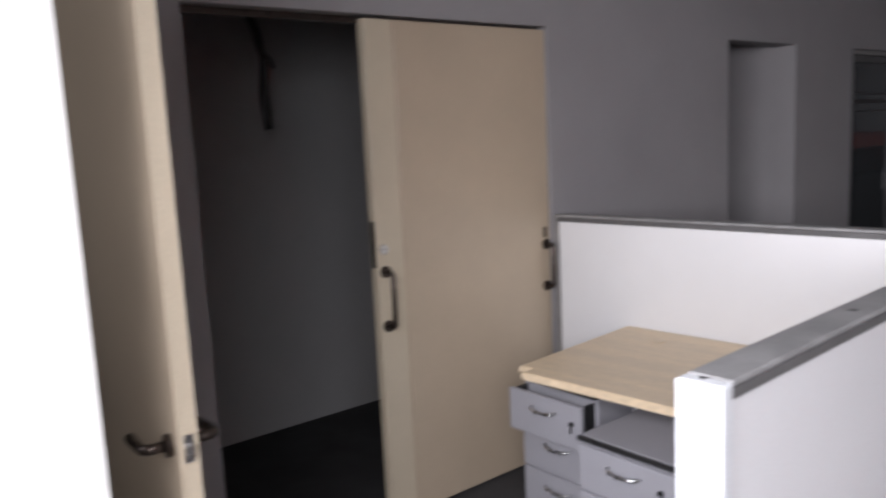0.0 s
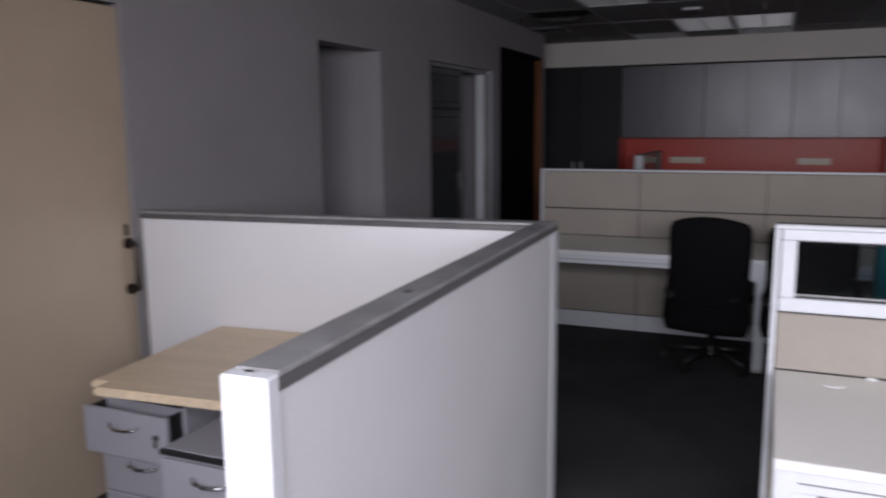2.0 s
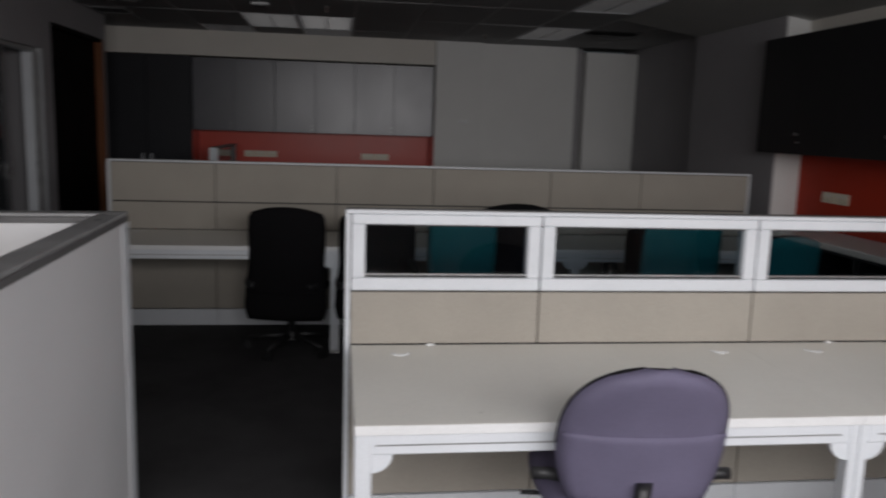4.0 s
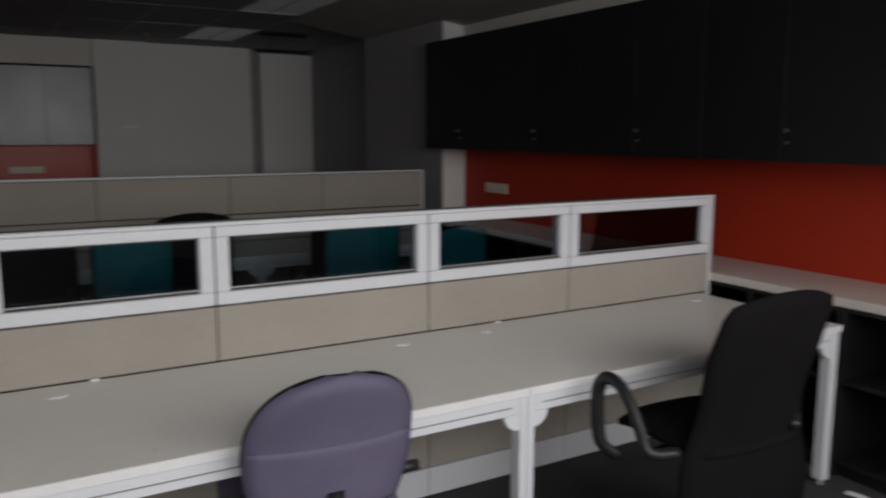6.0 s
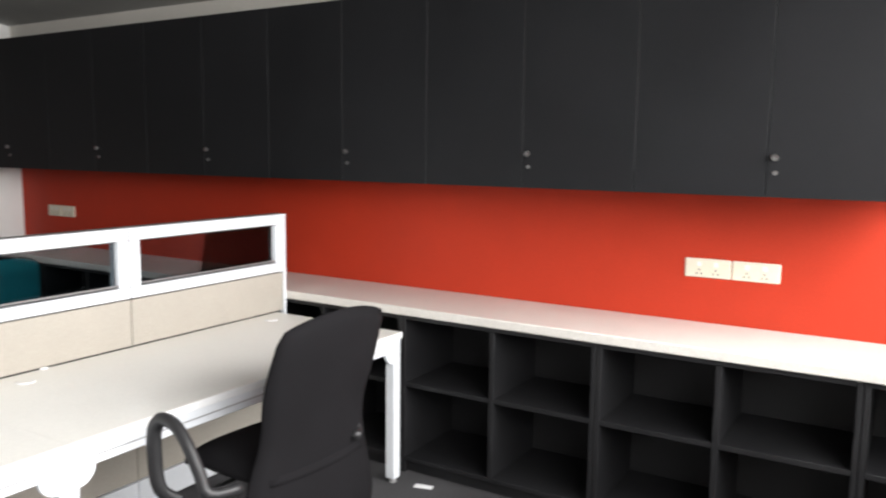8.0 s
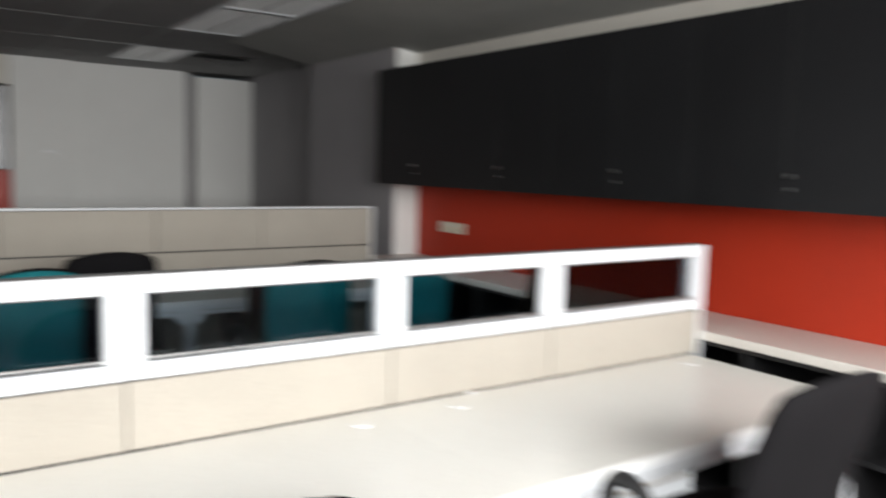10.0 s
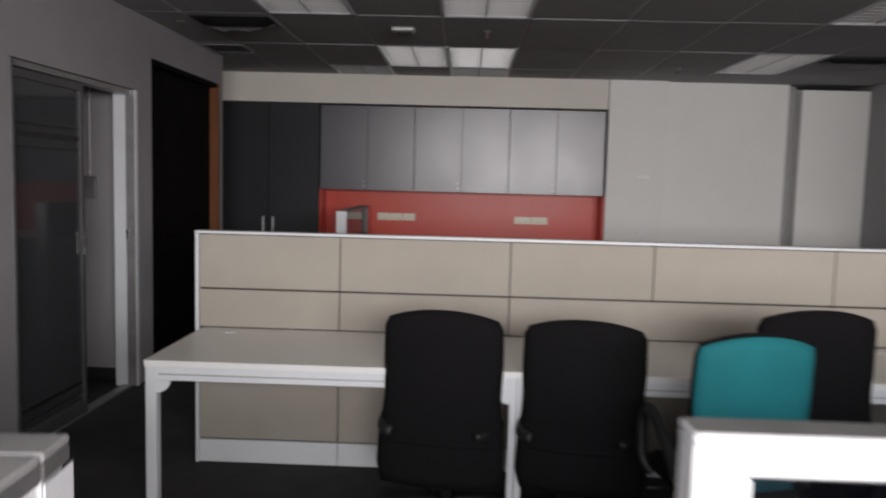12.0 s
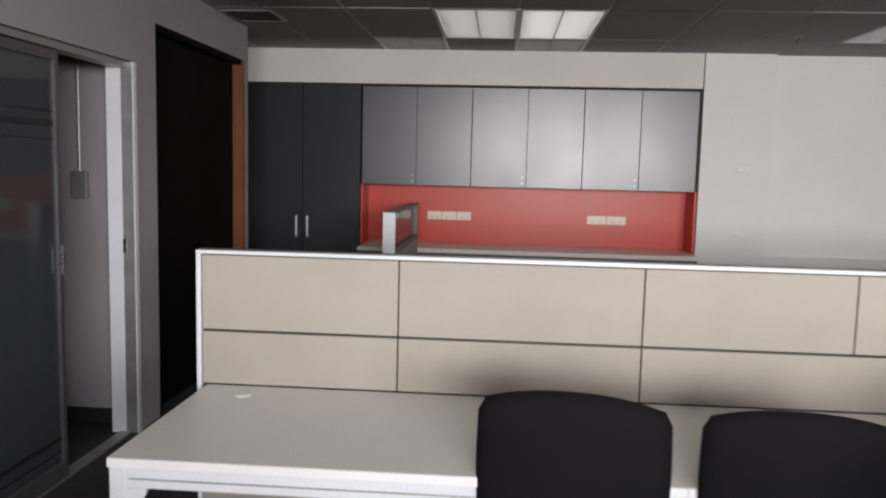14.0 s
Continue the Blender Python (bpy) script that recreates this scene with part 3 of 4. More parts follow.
bd = thing("corner_desk", "worn beech-laminate desk top inside the white cubicle", "desk", (0, 0, 0))
b = bmesh.new()
bm_box(3.06, 3.878, 1.552, 2.865, 0.712, 0.742, bm=b)
vert = [e for e in b.edges if abs(e.verts[0].co.z - e.verts[1].co.z) > 0.01 and e.verts[0].co.x < 3.2 and e.verts[0].co.y > 2.5]
bmesh.ops.bevel(b, geom=vert, offset=0.06, segments=6, affect="EDGES")
bmesh.ops.bevel(b, geom=[e for e in b.edges if abs(e.verts[0].co.z - e.verts[1].co.z) < 0.001], offset=0.005, segments=2, affect="EDGES")
part("desktop", b, M_BEECH, bd)
part("cable_port", bm_cyl((3.72, 2.62, 0.7425), (3.72, 2.62, 0.746), 0.032, seg=24), M_BEECH, bd, "round cable port cover")
part("side_support", bm_box(3.45, 3.84, 2.555, 2.575, 0.0, 0.711, 0.003), M_PED, bd)
part("back_support", bm_box(3.845, 3.862, 1.60, 2.554, 0.35, 0.711, 0.002), M_PED, bd)

turned = Matrix.Translation((2.01, 1.468, 0)) @ Matrix.Rotation(radians(2.0), 4, "Z") @ Matrix.Translation((-2.01, -1.468, 0))
skewed = turned @ Matrix.Translation((3.876, 1.468, 0)) @ Matrix.Rotation(radians(2.8), 4, "Z") @ Matrix.Translation((-3.876, -1.468, 0))
p1.matrix_basis = turned
p2.matrix_basis = skewed
bd.matrix_basis = skewed @ Matrix.Translation((-0.008, 0.046, 0))


def pedestal(label, x, y, h, open_top):
    t = thing("drawer_pedestal", label, "drawer unit", (x, y, 0), group="drawer pedestals")
    w, d = 0.39, 0.50
    part("body", bm_box(0.02, d, -w / 2, w / 2, 0.05, h - 0.022, 0.003), M_PED, t)
    part("top", bm_box(0.0, d, -w / 2 - 0.004, w / 2 + 0.004, h - 0.0215, h - 0.004, 0.003), M_BLACK, t, "black rim under a grey top")
    part("top_sheet", bm_box(0.012, d - 0.01, -w / 2 + 0.006, w / 2 - 0.006, h - 0.0035, h, 0.001), M_PED, t)
    fh = (h - 0.022 - 0.06) / 3
    for k in range(3):
        z0 = 0.055 + fh * k
        out = -0.075 if (open_top and k == 2) else 0.0
        dr = part("drawer", bm_box(out, out + 0.018, -w / 2 + 0.002, w / 2 - 0.002, z0, z0 + fh - 0.006, 0.003), M_PED, t)
        if out:
            tray = bmesh.new()
            for y0, y1 in ((-w / 2 + 0.012, -w / 2 + 0.022), (w / 2 - 0.022, w / 2 - 0.012)):
                bm_box(out + 0.0185, 0.019, y0, y1, z0 + 0.02, z0 + fh - 0.012, bm=tray)
            bm_box(out + 0.0185, 0.019, -w / 2 + 0.023, w / 2 - 0.023, z0 + 0.02, z0 + 0.026, bm=tray)
            part("tray", tray, M_BLACK, t).parent = dr
        zc = z0 + fh * 0.68
        hd = part("handle", bm_tube([(out - 0.0005, -0.065, zc), (out - 0.018, -0.055, zc - 0.004), (out - 0.027, -0.02, zc - 0.008), (out - 0.027, 0.02, zc - 0.008), (out - 0.018, 0.055, zc - 0.004), (out - 0.0005, 0.065, zc)], 0.006, 8), M_STEEL, t, "curved chrome handle", smooth=True)
        hd.parent = dr
        if k == 2:
            lk = part("lock", bm_cyl((out - 0.006, -w / 2 + 0.05, z0 + fh * 0.55), (out - 0.0005, -w / 2 + 0.05, z0 + fh * 0.55), 0.011, seg=16), M_BLACK, t)
            lk.parent = dr
            ky = part("key_tag", bm_box(out - 0.010, out - 0.0065, -w / 2 + 0.045, -w / 2 + 0.056, z0 + fh * 0.55 - 0.035, z0 + fh * 0.55 - 0.006, 0.001), M_STEEL, t)
            ky.parent = dr
    for sx in (0.06, d - 0.05):
        for sy in (-w / 2 + 0.05, w / 2 - 0.05):
            c = part("caster", bm_cyl((sx, sy - 0.012, 0.022), (sx, sy + 0.012, 0.022), 0.022, seg=14), M_BLACK, t)
            part("caster_stem", bm_cyl((sx, sy, 0.03), (sx, sy, 0.0495), 0.008, seg=8), M_STEEL, t).parent = c
    return t


pedestal("pale grey drawer unit with its top drawer ajar", 3.175, 2.89, 0.625, True)
pedestal("pale grey three-drawer unit with chrome handles", 2.915, 2.36, 0.585, False)


# ---- panel workstations ----
def framed_tile(parent, x, y0, y1, z0, z1, face, name="fabric_tile"):
    """A fabric tile on the face (-1 or +1) of a partition whose middle is x."""
    xa, xb = (x - 0.030, x - 0.012) if face < 0 else (x + 0.012, x + 0.030)
    return part(name, bm_box(xa, xb, y0 + 0.0025, y1 - 0.0025, z0 + 0.0025, z1 - 0.0025, 0.003), M_FABRIC, parent)


def partition_run(name, label, x, seams, glazed, merge):
    """A low partition along y: seams from high y to low; per bay a base plate, tiles, and a glazed or fabric top."""
    t = thing(name, label, "partition", (0, 0, 0), group="low desk partitions")
    ya, yb = seams[0], seams[-1]
    part("core", bm_box(x - 0.010, x + 0.010, yb + 0.02, ya - 0.02, 0.04, 0.938 if glazed else 1.228), M_BLACK, t)
    part("cap_rail", bm_box(x - 0.036, x + 0.036, yb, ya, 1.231, 1.2445, 0.003), M_WHITEMETAL, t, "thin white top rail")
    part("cap_strip", bm_box(x - 0.030, x + 0.030, yb + 0.004, ya - 0.004, 1.2448, 1.2465, 0.0), M_ALU, t, "grey aluminium strip on the top rail")
    for y, s in ((ya, -1), (yb, 1)):
        part("end_post", bm_box(x - 0.034, x + 0.034, min(y, y + s * 0.018), max(y, y + s * 0.018), 0.0, 1.2305, 0.003), M_WHITEMETAL, t)
    for i, (p, q) in enumerate(zip(seams, seams[1:])):
        a = p - (0.019 if i == 0 else 0.0)
        b = q + (0.019 if i == len(seams) - 2 else 0.0)
        for f in (-1, 1):
            xa, xb = (x - 0.032, x - 0.011) if f < 0 else (x + 0.011, x + 0.032)
            part("base_plate", bm_box(xa, xb, b + 0.002, a - 0.002, 0.006, 0.128, 0.002), M_WHITEMETAL, t)
            framed_tile(t, x, b, a, 0.133, 0.722, f)
            if not glazed:
                framed_tile(t, x, b, a, 0.944, 1.229, f)
        if glazed:
            fr = part("window_frame", bm_box(x - 0.032, x + 0.032, b + 0.003, a - 0.003, 0.944, 0.992, 0.004), M_WHITEMETAL, t, "white glazed top frame")
            for q2 in (bm_box(x - 0.032, x + 0.032, b + 0.003, a - 0.003, 1.192, 1.2295, 0.004),
                       bm_box(x - 0.032, x + 0.032, a - 0.053, a - 0.003, 0.9925, 1.1915, 0.004),
                       bm_box(x - 0.032, x + 0.032, b + 0.003, b + 0.053, 0.9925, 1.1915, 0.004)):
                part("frame_bar", q2, M_WHITEMETAL, t).parent = fr
            for k, zz in enumerate((0.9945, 1.1865)):
                part("gasket", bm_box(x - 0.020, x + 0.020, b + 0.055, a - 0.055, zz, zz + 0.004), M_BLACK, t).parent = fr
            pn = part("pane", bm_box(x - 0.004, x + 0.004, b + 0.054, a - 0.054, 0.999, 1.186), M_DARKGLASS, t, "smoky glass pane")
            pn.parent = fr
            part("glazing_bead", bm_box(x - 0.030, x - 0.022, b + 0.0535, a - 0.0535, 1.002, 1.008), M_ALU, t).parent = fr
    tiles = []
    i = 0
    while i < len(seams) - 1:
        j = i + (2 if i in merge else 1)
        tiles.append((seams[i], seams[j]))
        i = j
    for p, q in tiles:
        a = p - (0.019 if p == ya else 0)
        b = q + (0.019 if q == yb else 0)
        for f in (-1, 1):
            framed_tile(t, x, b, a, 0.736, 0.940, f)
    return t


def office_desk(label, x0, x1, y0, y1, shared_low, shared_high, ports, clip=None):
    t = thing("desk", label, "desk", (0, 0, 0), group="panel workstation desks")
    top = bm_box(x0 + 0.004, x1, y0 + 0.0002, y1 - 0.0002, 0.708, 0.735)
    part("desktop", top, M_DESK, t)
    part("edge_band", bm_box(x0, x0 + 0.0037, y0 + 0.0005, y1 - 0.0005, 0.707, 0.7345, 0.0012), M_EDGE, t, "white front edge")
    part("front_rail", bm_box(x0 + 0.012, x0 + 0.042, y0 + 0.03, y1 - 0.03, 0.645, 0.7065, 0.003), M_WHITEMETAL, t)
    part("rail_groove", bm_box(x0 + 0.0112, x0 + 0.0118, y0 + 0.06, y1 - 0.06, 0.671, 0.6755), M_ALU, t, "thin grey groove along the front rail")
    if clip is not None:
        part("panel_clip", bm_box(x1 - 0.016, x1 - 0.003, clip - 0.015, clip + 0.015, 0.7352, 0.7425, 0.002), M_EDGE, t, "small white clip against the panel")
    part("back_rail", bm_box(x1 - 0.06, x1 - 0.03, y0 + 0.03, y1 - 0.03, 0.655, 0.7065, 0.003), M_WHITEMETAL, t)
    for y, s, shared in ((y0, 1, shared_low), (y1, -1, shared_high)):
        w = 0.030 if shared else 0.05
        ya, yb = (y + 0.0008, y + w) if s > 0 else (y - w, y - 0.0008)
        lg = part("leg", bm_box(x0 + 0.010, x0 + 0.062, ya, yb, 0.022, 0.7068, 0.004), M_WHITEMETAL, t)
        part("foot", bm_cyl((x0 + 0.036, (ya + yb) / 2, 0.0), (x0 + 0.036, (ya + yb) / 2, 0.0215), 0.019, 0.014, 14), M_ALU, t).parent = lg
        side = part("side_rail", bm_box(x0 + 0.0625, x1 - 0.061, ya, ya + (yb - ya), 0.655, 0.7065, 0.003), M_WHITEMETAL, t)
        # curved gusset under the front rail
        g = bmesh.new()
        n = 7
        base = yb if s > 0 else ya
        ring = [(base, 0.6445), (base, 0.590)]
        for k in range(1, n):
            an = math.pi / 2 * k / n
            ring.append((base + s * 0.058 * math.sin(an), 0.6445 - 0.0545 * math.cos(an)))
        ring.append((base + s * 0.058, 0.6445))
        f1 = [g.verts.new((x0 + 0.016, yy, zz)) for yy, zz in ring]
        f2 = [g.verts.new((x0 + 0.032, yy, zz)) for yy, zz in ring]
        g.faces.new(f1)
        g.faces.new(f2[::-1])
        for k in range(len(ring)):
            g.faces.new((f1[k], f2[k], f2[(k + 1) % len(ring)], f1[(k + 1) % len(ring)]))
        bmesh.ops.recalc_face_normals(g, faces=g.faces[:])
        part("gusset", g, M_WHITEMETAL, t)
    for yy in ports:
        gm = part("cable_grommet", bm_cyl((x1 - 0.11, yy, 0.7353), (x1 - 0.11, yy, 0.7385), 0.034, 0.031, 24), M_EDGE, t, "round white cable grommet")
        part("grommet_lid", bm_cyl((x1 - 0.104, yy, 0.7386), (x1 - 0.104, yy, 0.7394), 0.025, seg=20), M_DESK, t).parent = gm
    return t


FP, BP = 4.012, 7.092
FS = (0.788, 0.050, -0.823, -1.567, -2.512)
BS = (2.482, 1.720, 0.833, 0.094, -0.826, -1.565, -2.486)
partition_run("desk_partition", "beige fabric partition with white-framed glass panes on top", FP, FS, True, ())
partition_run("desk_partition", "tall beige fabric-tiled partition with a white rim", BP, BS, False, (2, 4))
office_desk("off-white workstation desk with white steel legs", 3.184, FP - 0.034, -0.7572, 0.766, True, False, (-0.638, 0.586), 0.466)
office_desk("off-white workstation desk beside the black shelving", 3.184, FP - 0.034, -2.438, -0.7578, False, True, (-2.28, -1.029), -1.16)
office_desk("off-white workstation desk at the open aisle end", 6.300, BP - 0.034, 0.8338, 2.440, True, False, (1.03, 2.265))
office_desk("off-white workstation desk behind black chairs", 6.300, BP - 0.034, -0.8262, 0.8332, True, True, (-0.63, 0.64))
office_desk("off-white workstation desk near the column", 6.300, BP - 0.034, -2.440, -0.8268, False, True, (-2.245, -1.02))

# a further partition running away from the tall one
fpz = thing("desk_partition", "grey-brown partition running towards the far counter", "partition", (0, 0, 0), group="low desk partitions")
part("end_post", bm_box(9.700, 9.725, 2.095, 2.185, 0.0, 1.248, 0.004), M_WHITEMETAL, fpz, "white end post")
part("panel", bm_box(9.726, 11.26, 2.103, 2.177, 0.06, 0.93, 0.003), M_FABRIC, fpz)
pf = part("pane_frame", bm_box(9.726, 11.26, 2.105, 2.175, 0.931, 0.965, 0.003), M_CAPDARK, fpz)
part("pane", bm_box(9.728, 11.235, 2.136, 2.144, 0.966, 1.232), M_GLASS, fpz, "clear glass upper pane").parent = pf
part("rear_post", bm_box(11.236, 11.26, 2.105, 2.175, 0.966, 1.232, 0.003), M_CAPDARK, fpz).parent = pf
part("cap_rail", bm_box(9.726, 11.26, 2.097, 2.183, 1.233, 1.249, 0.003), M_CAPDARK, fpz)
part("base_plate", bm_box(9.726, 11.26, 2.100, 2.180, 0.0, 0.059, 0.003), M_WHITEMETAL, fpz)


# ---- chairs ----
def chair_base(t, seat_z):
    part("gas_column", bm_cyl((0, 0, 0.12), (0, 0, seat_z - 0.07), 0.026, 0.022, 16), M_BLACK, t, smooth=True)
    part("hub", bm_cyl((0, 0, 0.075), (0, 0, 0.13), 0.05, 0.036, 20), M_BLACK, t, smooth=False)
    for k in range(5):
        an = 2 * math.pi * k / 5 + 0.3
        c, s = math.cos(an), math.sin(an)
        sp = part("spoke", bm_tube([(0.045 * c, 0.045 * s, 0.105), (0.17 * c, 0.17 * s, 0.095), (0.30 * c, 0.30 * s, 0.072)], lambda q: 0.024 - 0.009 * q, 8, flat=0.75), M_BLACK, t, smooth=True)
        w = bm_cyl((0.30 * c - 0.024 * s, 0.30 * s + 0.024 * c, 0.028), (0.30 * c - 0.006 * s, 0.30 * s + 0.006 * c, 0.028), 0.028, seg=14)
        bm_cyl((0.30 * c + 0.006 * s, 0.30 * s - 0.006 * c, 0.028), (0.30 * c + 0.024 * s, 0.30 * s - 0.024 * c, 0.028), 0.028, seg=14, bm=w)
        bm_cyl((0.30 * c, 0.30 * s, 0.028), (0.30 * c, 0.30 * s, 0.062), 0.008, seg=8, bm=w)
        part("caster", w, M_BLACK, t).parent = sp
    part("tilt_mechanism", bm_box(-0.12, 0.12, -0.08, 0.08, seat_z - 0.095, seat_z - 0.052, 0.01), M_BLACK, t)


def loop_arm(t, y, seat_z, material, up=0.0, ahead=0.0):
    """A curved armrest: up from the seat side, forward and back down."""
    pts = [(0.13, y * 0.86, seat_z - 0.05), (0.155, y * 0.98, seat_z + 0.0), (0.165, y, seat_z + 0.09), (0.16, y, seat_z + 0.165), (0.12, y, seat_z + 0.205), (0.06, y, seat_z + 0.20), (-0.03, y, seat_z + 0.155), (-0.12, y, seat_z + 0.09), (-0.19, y, seat_z + 0.045), (-0.235, y * 0.80, seat_z + 0.04)]
    pts = [(x + ahead * min(1.0, max(0.0, (x + 0.24) / 0.3)), yy, z + up * min(1.0, max(0.0, (z - seat_z) / 0.15))) for x, yy, z in pts]
    smooth_pts = []
    for i in range(len(pts) - 1):
        p0, p1, p2, p3 = (Vector(pts[max(0, min(len(pts) - 1, i + d))]) for d in (-1, 0, 1, 2))
        for k in range(4):
            q = k / 4
            smooth_pts.append(0.5 * ((2 * p1) + (p2 - p0) * q + (2 * p0 - 5 * p1 + 4 * p2 - p3) * q * q + (3 * p1 - p0 - 3 * p2 + p3) * q ** 3))
    smooth_pts.append(Vector(pts[-1]))
    part("armrest", bm_tube(smooth_pts, 0.019, 10, flat=1.25), material, t, smooth=True)


def task_chair(label, at, rz, seat_z, top_z, back_w, style, shell, front, arms=True, recline=10, arm_y=0.25, arm_up=0.0, arm_x=0.0, flare=0.10, waist=0.05):
    """A swivel chair that faces +x; the backrest leans back towards -x."""
    t = thing("office_chair", label, "chair", at, rz, group="office chairs")
    chair_base(t, seat_z)
    seat = bmesh.new()
    nu, nv = 12, 12
    g = {}
    for s in (0, 1):
        for i in range(nu + 1):
            for j in range(nv + 1):
                u, v = -1 + 2 * i / nu, -1 + 2 * j / nv
                x = 0.245 * u * (1 - 0.10 * v * v)
                y = 0.245 * v * (1 - 0.12 * u * u)
                rim = max(0, 1 - abs(u) ** 6) ** 0.5 * max(0, 1 - abs(v) ** 6) ** 0.5
                drop = -0.03 * max(0, u - 0.4) ** 2 / 0.36
                z = seat_z + drop + (0.008 + 0.034 * rim if s else -0.012 - 0.03 * rim)
                g[s, i, j] = seat.verts.new((x, y, z))
    for i in range(nu):
        for j in range(nv):
            seat.faces.new((g[1, i, j], g[1, i + 1, j], g[1, i + 1, j + 1], g[1, i, j + 1]))
            seat.faces.new((g[0, i, j], g[0, i, j + 1], g[0, i + 1, j + 1], g[0, i + 1, j]))
    for i in range(nu):
        for j in (0, nv):
            seat.faces.new((g[0, i, j], g[0, i + 1, j], g[1, i + 1, j], g[1, i, j]))
    for j in range(nv):
        for i in (0, nu):
            seat.faces.new((g[0, i, j], g[1, i, j], g[1, i, j + 1], g[0, i, j + 1]))
    bmesh.ops.recalc_face_normals(seat, faces=seat.faces[:])
    part("seat", seat, shell if style != "round" else front, t, smooth=True)
    z0 = 0.26 if style != "round" else seat_z + 0.05
    h = top_z - z0
    hw = back_w / 2
    lean = math.tan(radians(recline))

    if style == "round":          # low rounded upholstered back
        def outline(v, g=1.0):
            s = max(0.0, (v - 0.42) / 0.58)
            w = hw * (max(0.0, 1 - 0.985 * s ** 2.6) ** 0.42 - 0.16 * max(0.0, (0.40 - v) / 0.40) ** 2) * g
            return w, z0 + h * v
    else:                         # tall squarish back with soft shoulders and an arched top
        def outline(v, g=1.0):
            w = hw * (1.0 + flare * (1 - v) - waist * math.exp(-((v - 0.50) / 0.16) ** 2))
            if v > 0.955:
                w *= 1 - 0.07 * ((v - 0.955) / 0.045) ** 2
            if v < 0.10:
                w *= 0.90 + 0.10 * v / 0.10
            return w * g, z0 + h * v
    arch = 0.042 if style != "round" else 0.006

    def pad(g, thick, off, v0=0.0, v1=1.0, nv=18):
        b = bm_pad(lambda v: outline(v0 + (v1 - v0) * v, g),
                   lambda u, v: -0.235 - lean * max(0.0, h * (v0 + (v1 - v0) * v) - (seat_z - z0)) + 0.03 * math.sin(math.pi * (v0 + (v1 - v0) * v)) + 0.035 * u * u + off, thick, 14, nv)
        for vv in b.verts:
            w, _ = outline(min(1, max(0, (vv.co.z - z0) / h)), g)
            k = max(0.0, (vv.co.z - z0) / h - 0.6) / 0.4
            vv.co.z -= arch * k * min(1.0, abs(vv.co.y) / max(w, 0.05)) ** 2.2
        return b

    if style == "mesh":
        sh = part("backrest_frame", pad(1.0, 0.034, 0.0), shell, t, "black curved back shell", smooth=True)
        part("back_mesh", pad(0.975, 0.020, -0.0145, 0.05, 0.985), front, t, "coloured mesh back", smooth=True).parent = sh
    else:
        part("backrest", pad(1.0, 0.06 if style == "round" else 0.045, 0.0), front, t, smooth=True)
        if style == "round":
            part("back_shell", pad(0.975, 0.022, -0.027, 0.0, 0.50), front, t, "lower back cover with a curved seam", smooth=True)
            rim = []
            for k in range(61):
                side = 1 if k <= 30 else -1
                v = 0.40 + 0.60 * (k if k <= 30 else 60 - k) / 30
                w, z = outline(min(v, 0.998))
                kk = max(0.0, v - 0.6) / 0.4
                xx = -0.235 - lean * max(0.0, h * v - (seat_z - z0)) + 0.03 * math.sin(math.pi * v) + 0.035
                rim.append((xx - 0.002, side * w, z - arch * kk))
            part("piping", bm_tube(rim, 0.005, 8), M_BLACKFAB, t, "dark piping round the back", smooth=True)
    xs = -0.225 - lean * h * 0.25
    bar = [(-0.06, 0, seat_z - 0.075), (-0.19, 0, seat_z - 0.07)] if style != "round" else [(-0.06, 0, seat_z - 0.075), (-0.20, 0, seat_z - 0.07), (-0.285, 0, seat_z + 0.0), (-0.305, 0, seat_z + 0.12)]
    part("back_bar", bm_tube(bar, 0.022, 10, flat=1.6), M_BLACK, t, smooth=True)
    if style == "round":
        for sy in (-1, 1):
            part("side_knob", bm_tube([(-0.19, sy * 0.19, seat_z + 0.09), (-0.19, sy * 0.25, seat_z + 0.10), (-0.19, sy * 0.285, seat_z + 0.10)], 0.018, 10), M_BLACK, t, smooth=True)
    part("lever", bm_tube([(0.05, 0.07, seat_z - 0.075), (0.05, 0.22, seat_z - 0.08), (0.05, 0.27, seat_z - 0.078)], 0.007, 8), M_BLACK, t, smooth=True)
    if arms:
        for s in (-1, 1):
            loop_arm(t, s * arm_y if s > 0 else -min(arm_y, 0.195), seat_z, M_BLACK, arm_up, arm_x)
    return t


task_chair("black fabric office chair with a tall curved back", (6.42, 1.125, 0), -9, 0.45, 1.005, 0.50, "tall", M_BLACKFAB, M_BLACKFAB, recline=-4)
task_chair("black fabric office chair with a slightly lower back", (6.40, 0.535, 0), -10, 0.445, 0.985, 0.50, "tall", M_BLACKFAB, M_BLACKFAB, recline=-4)
task_chair("low-set black fabric office chair tucked to the desk", (6.47, -1.41, 0), 4, 0.42, 0.935, 0.485, "tall", M_BLACKFAB, M_BLACKFAB, recline=-4)
task_chair("black fabric office chair raised high behind a teal one", (6.37, -0.36, 0), 3, 0.50, 1.06, 0.485, "tall", M_BLACKFAB, M_BLACKFAB, recline=-4)
task_chair("black office chair with a teal mesh back", (5.86, 0.10, 0), 8, 0.50, 1.06, 0.425, "mesh", M_BLACKFAB, M_TEAL, recline=-2)
task_chair("black office chair with a wide teal mesh back", (5.50, -1.115, 0), 6, 0.50, 1.085, 0.50, "mesh", M_BLACKFAB, M_TEAL, recline=-2)
task_chair("low black office chair with a narrow teal mesh back", (5.25, -1.62, 0), 2, 0.45, 1.03, 0.40, "mesh", M_BLACKFAB, M_TEAL, arms=False, recline=-2)
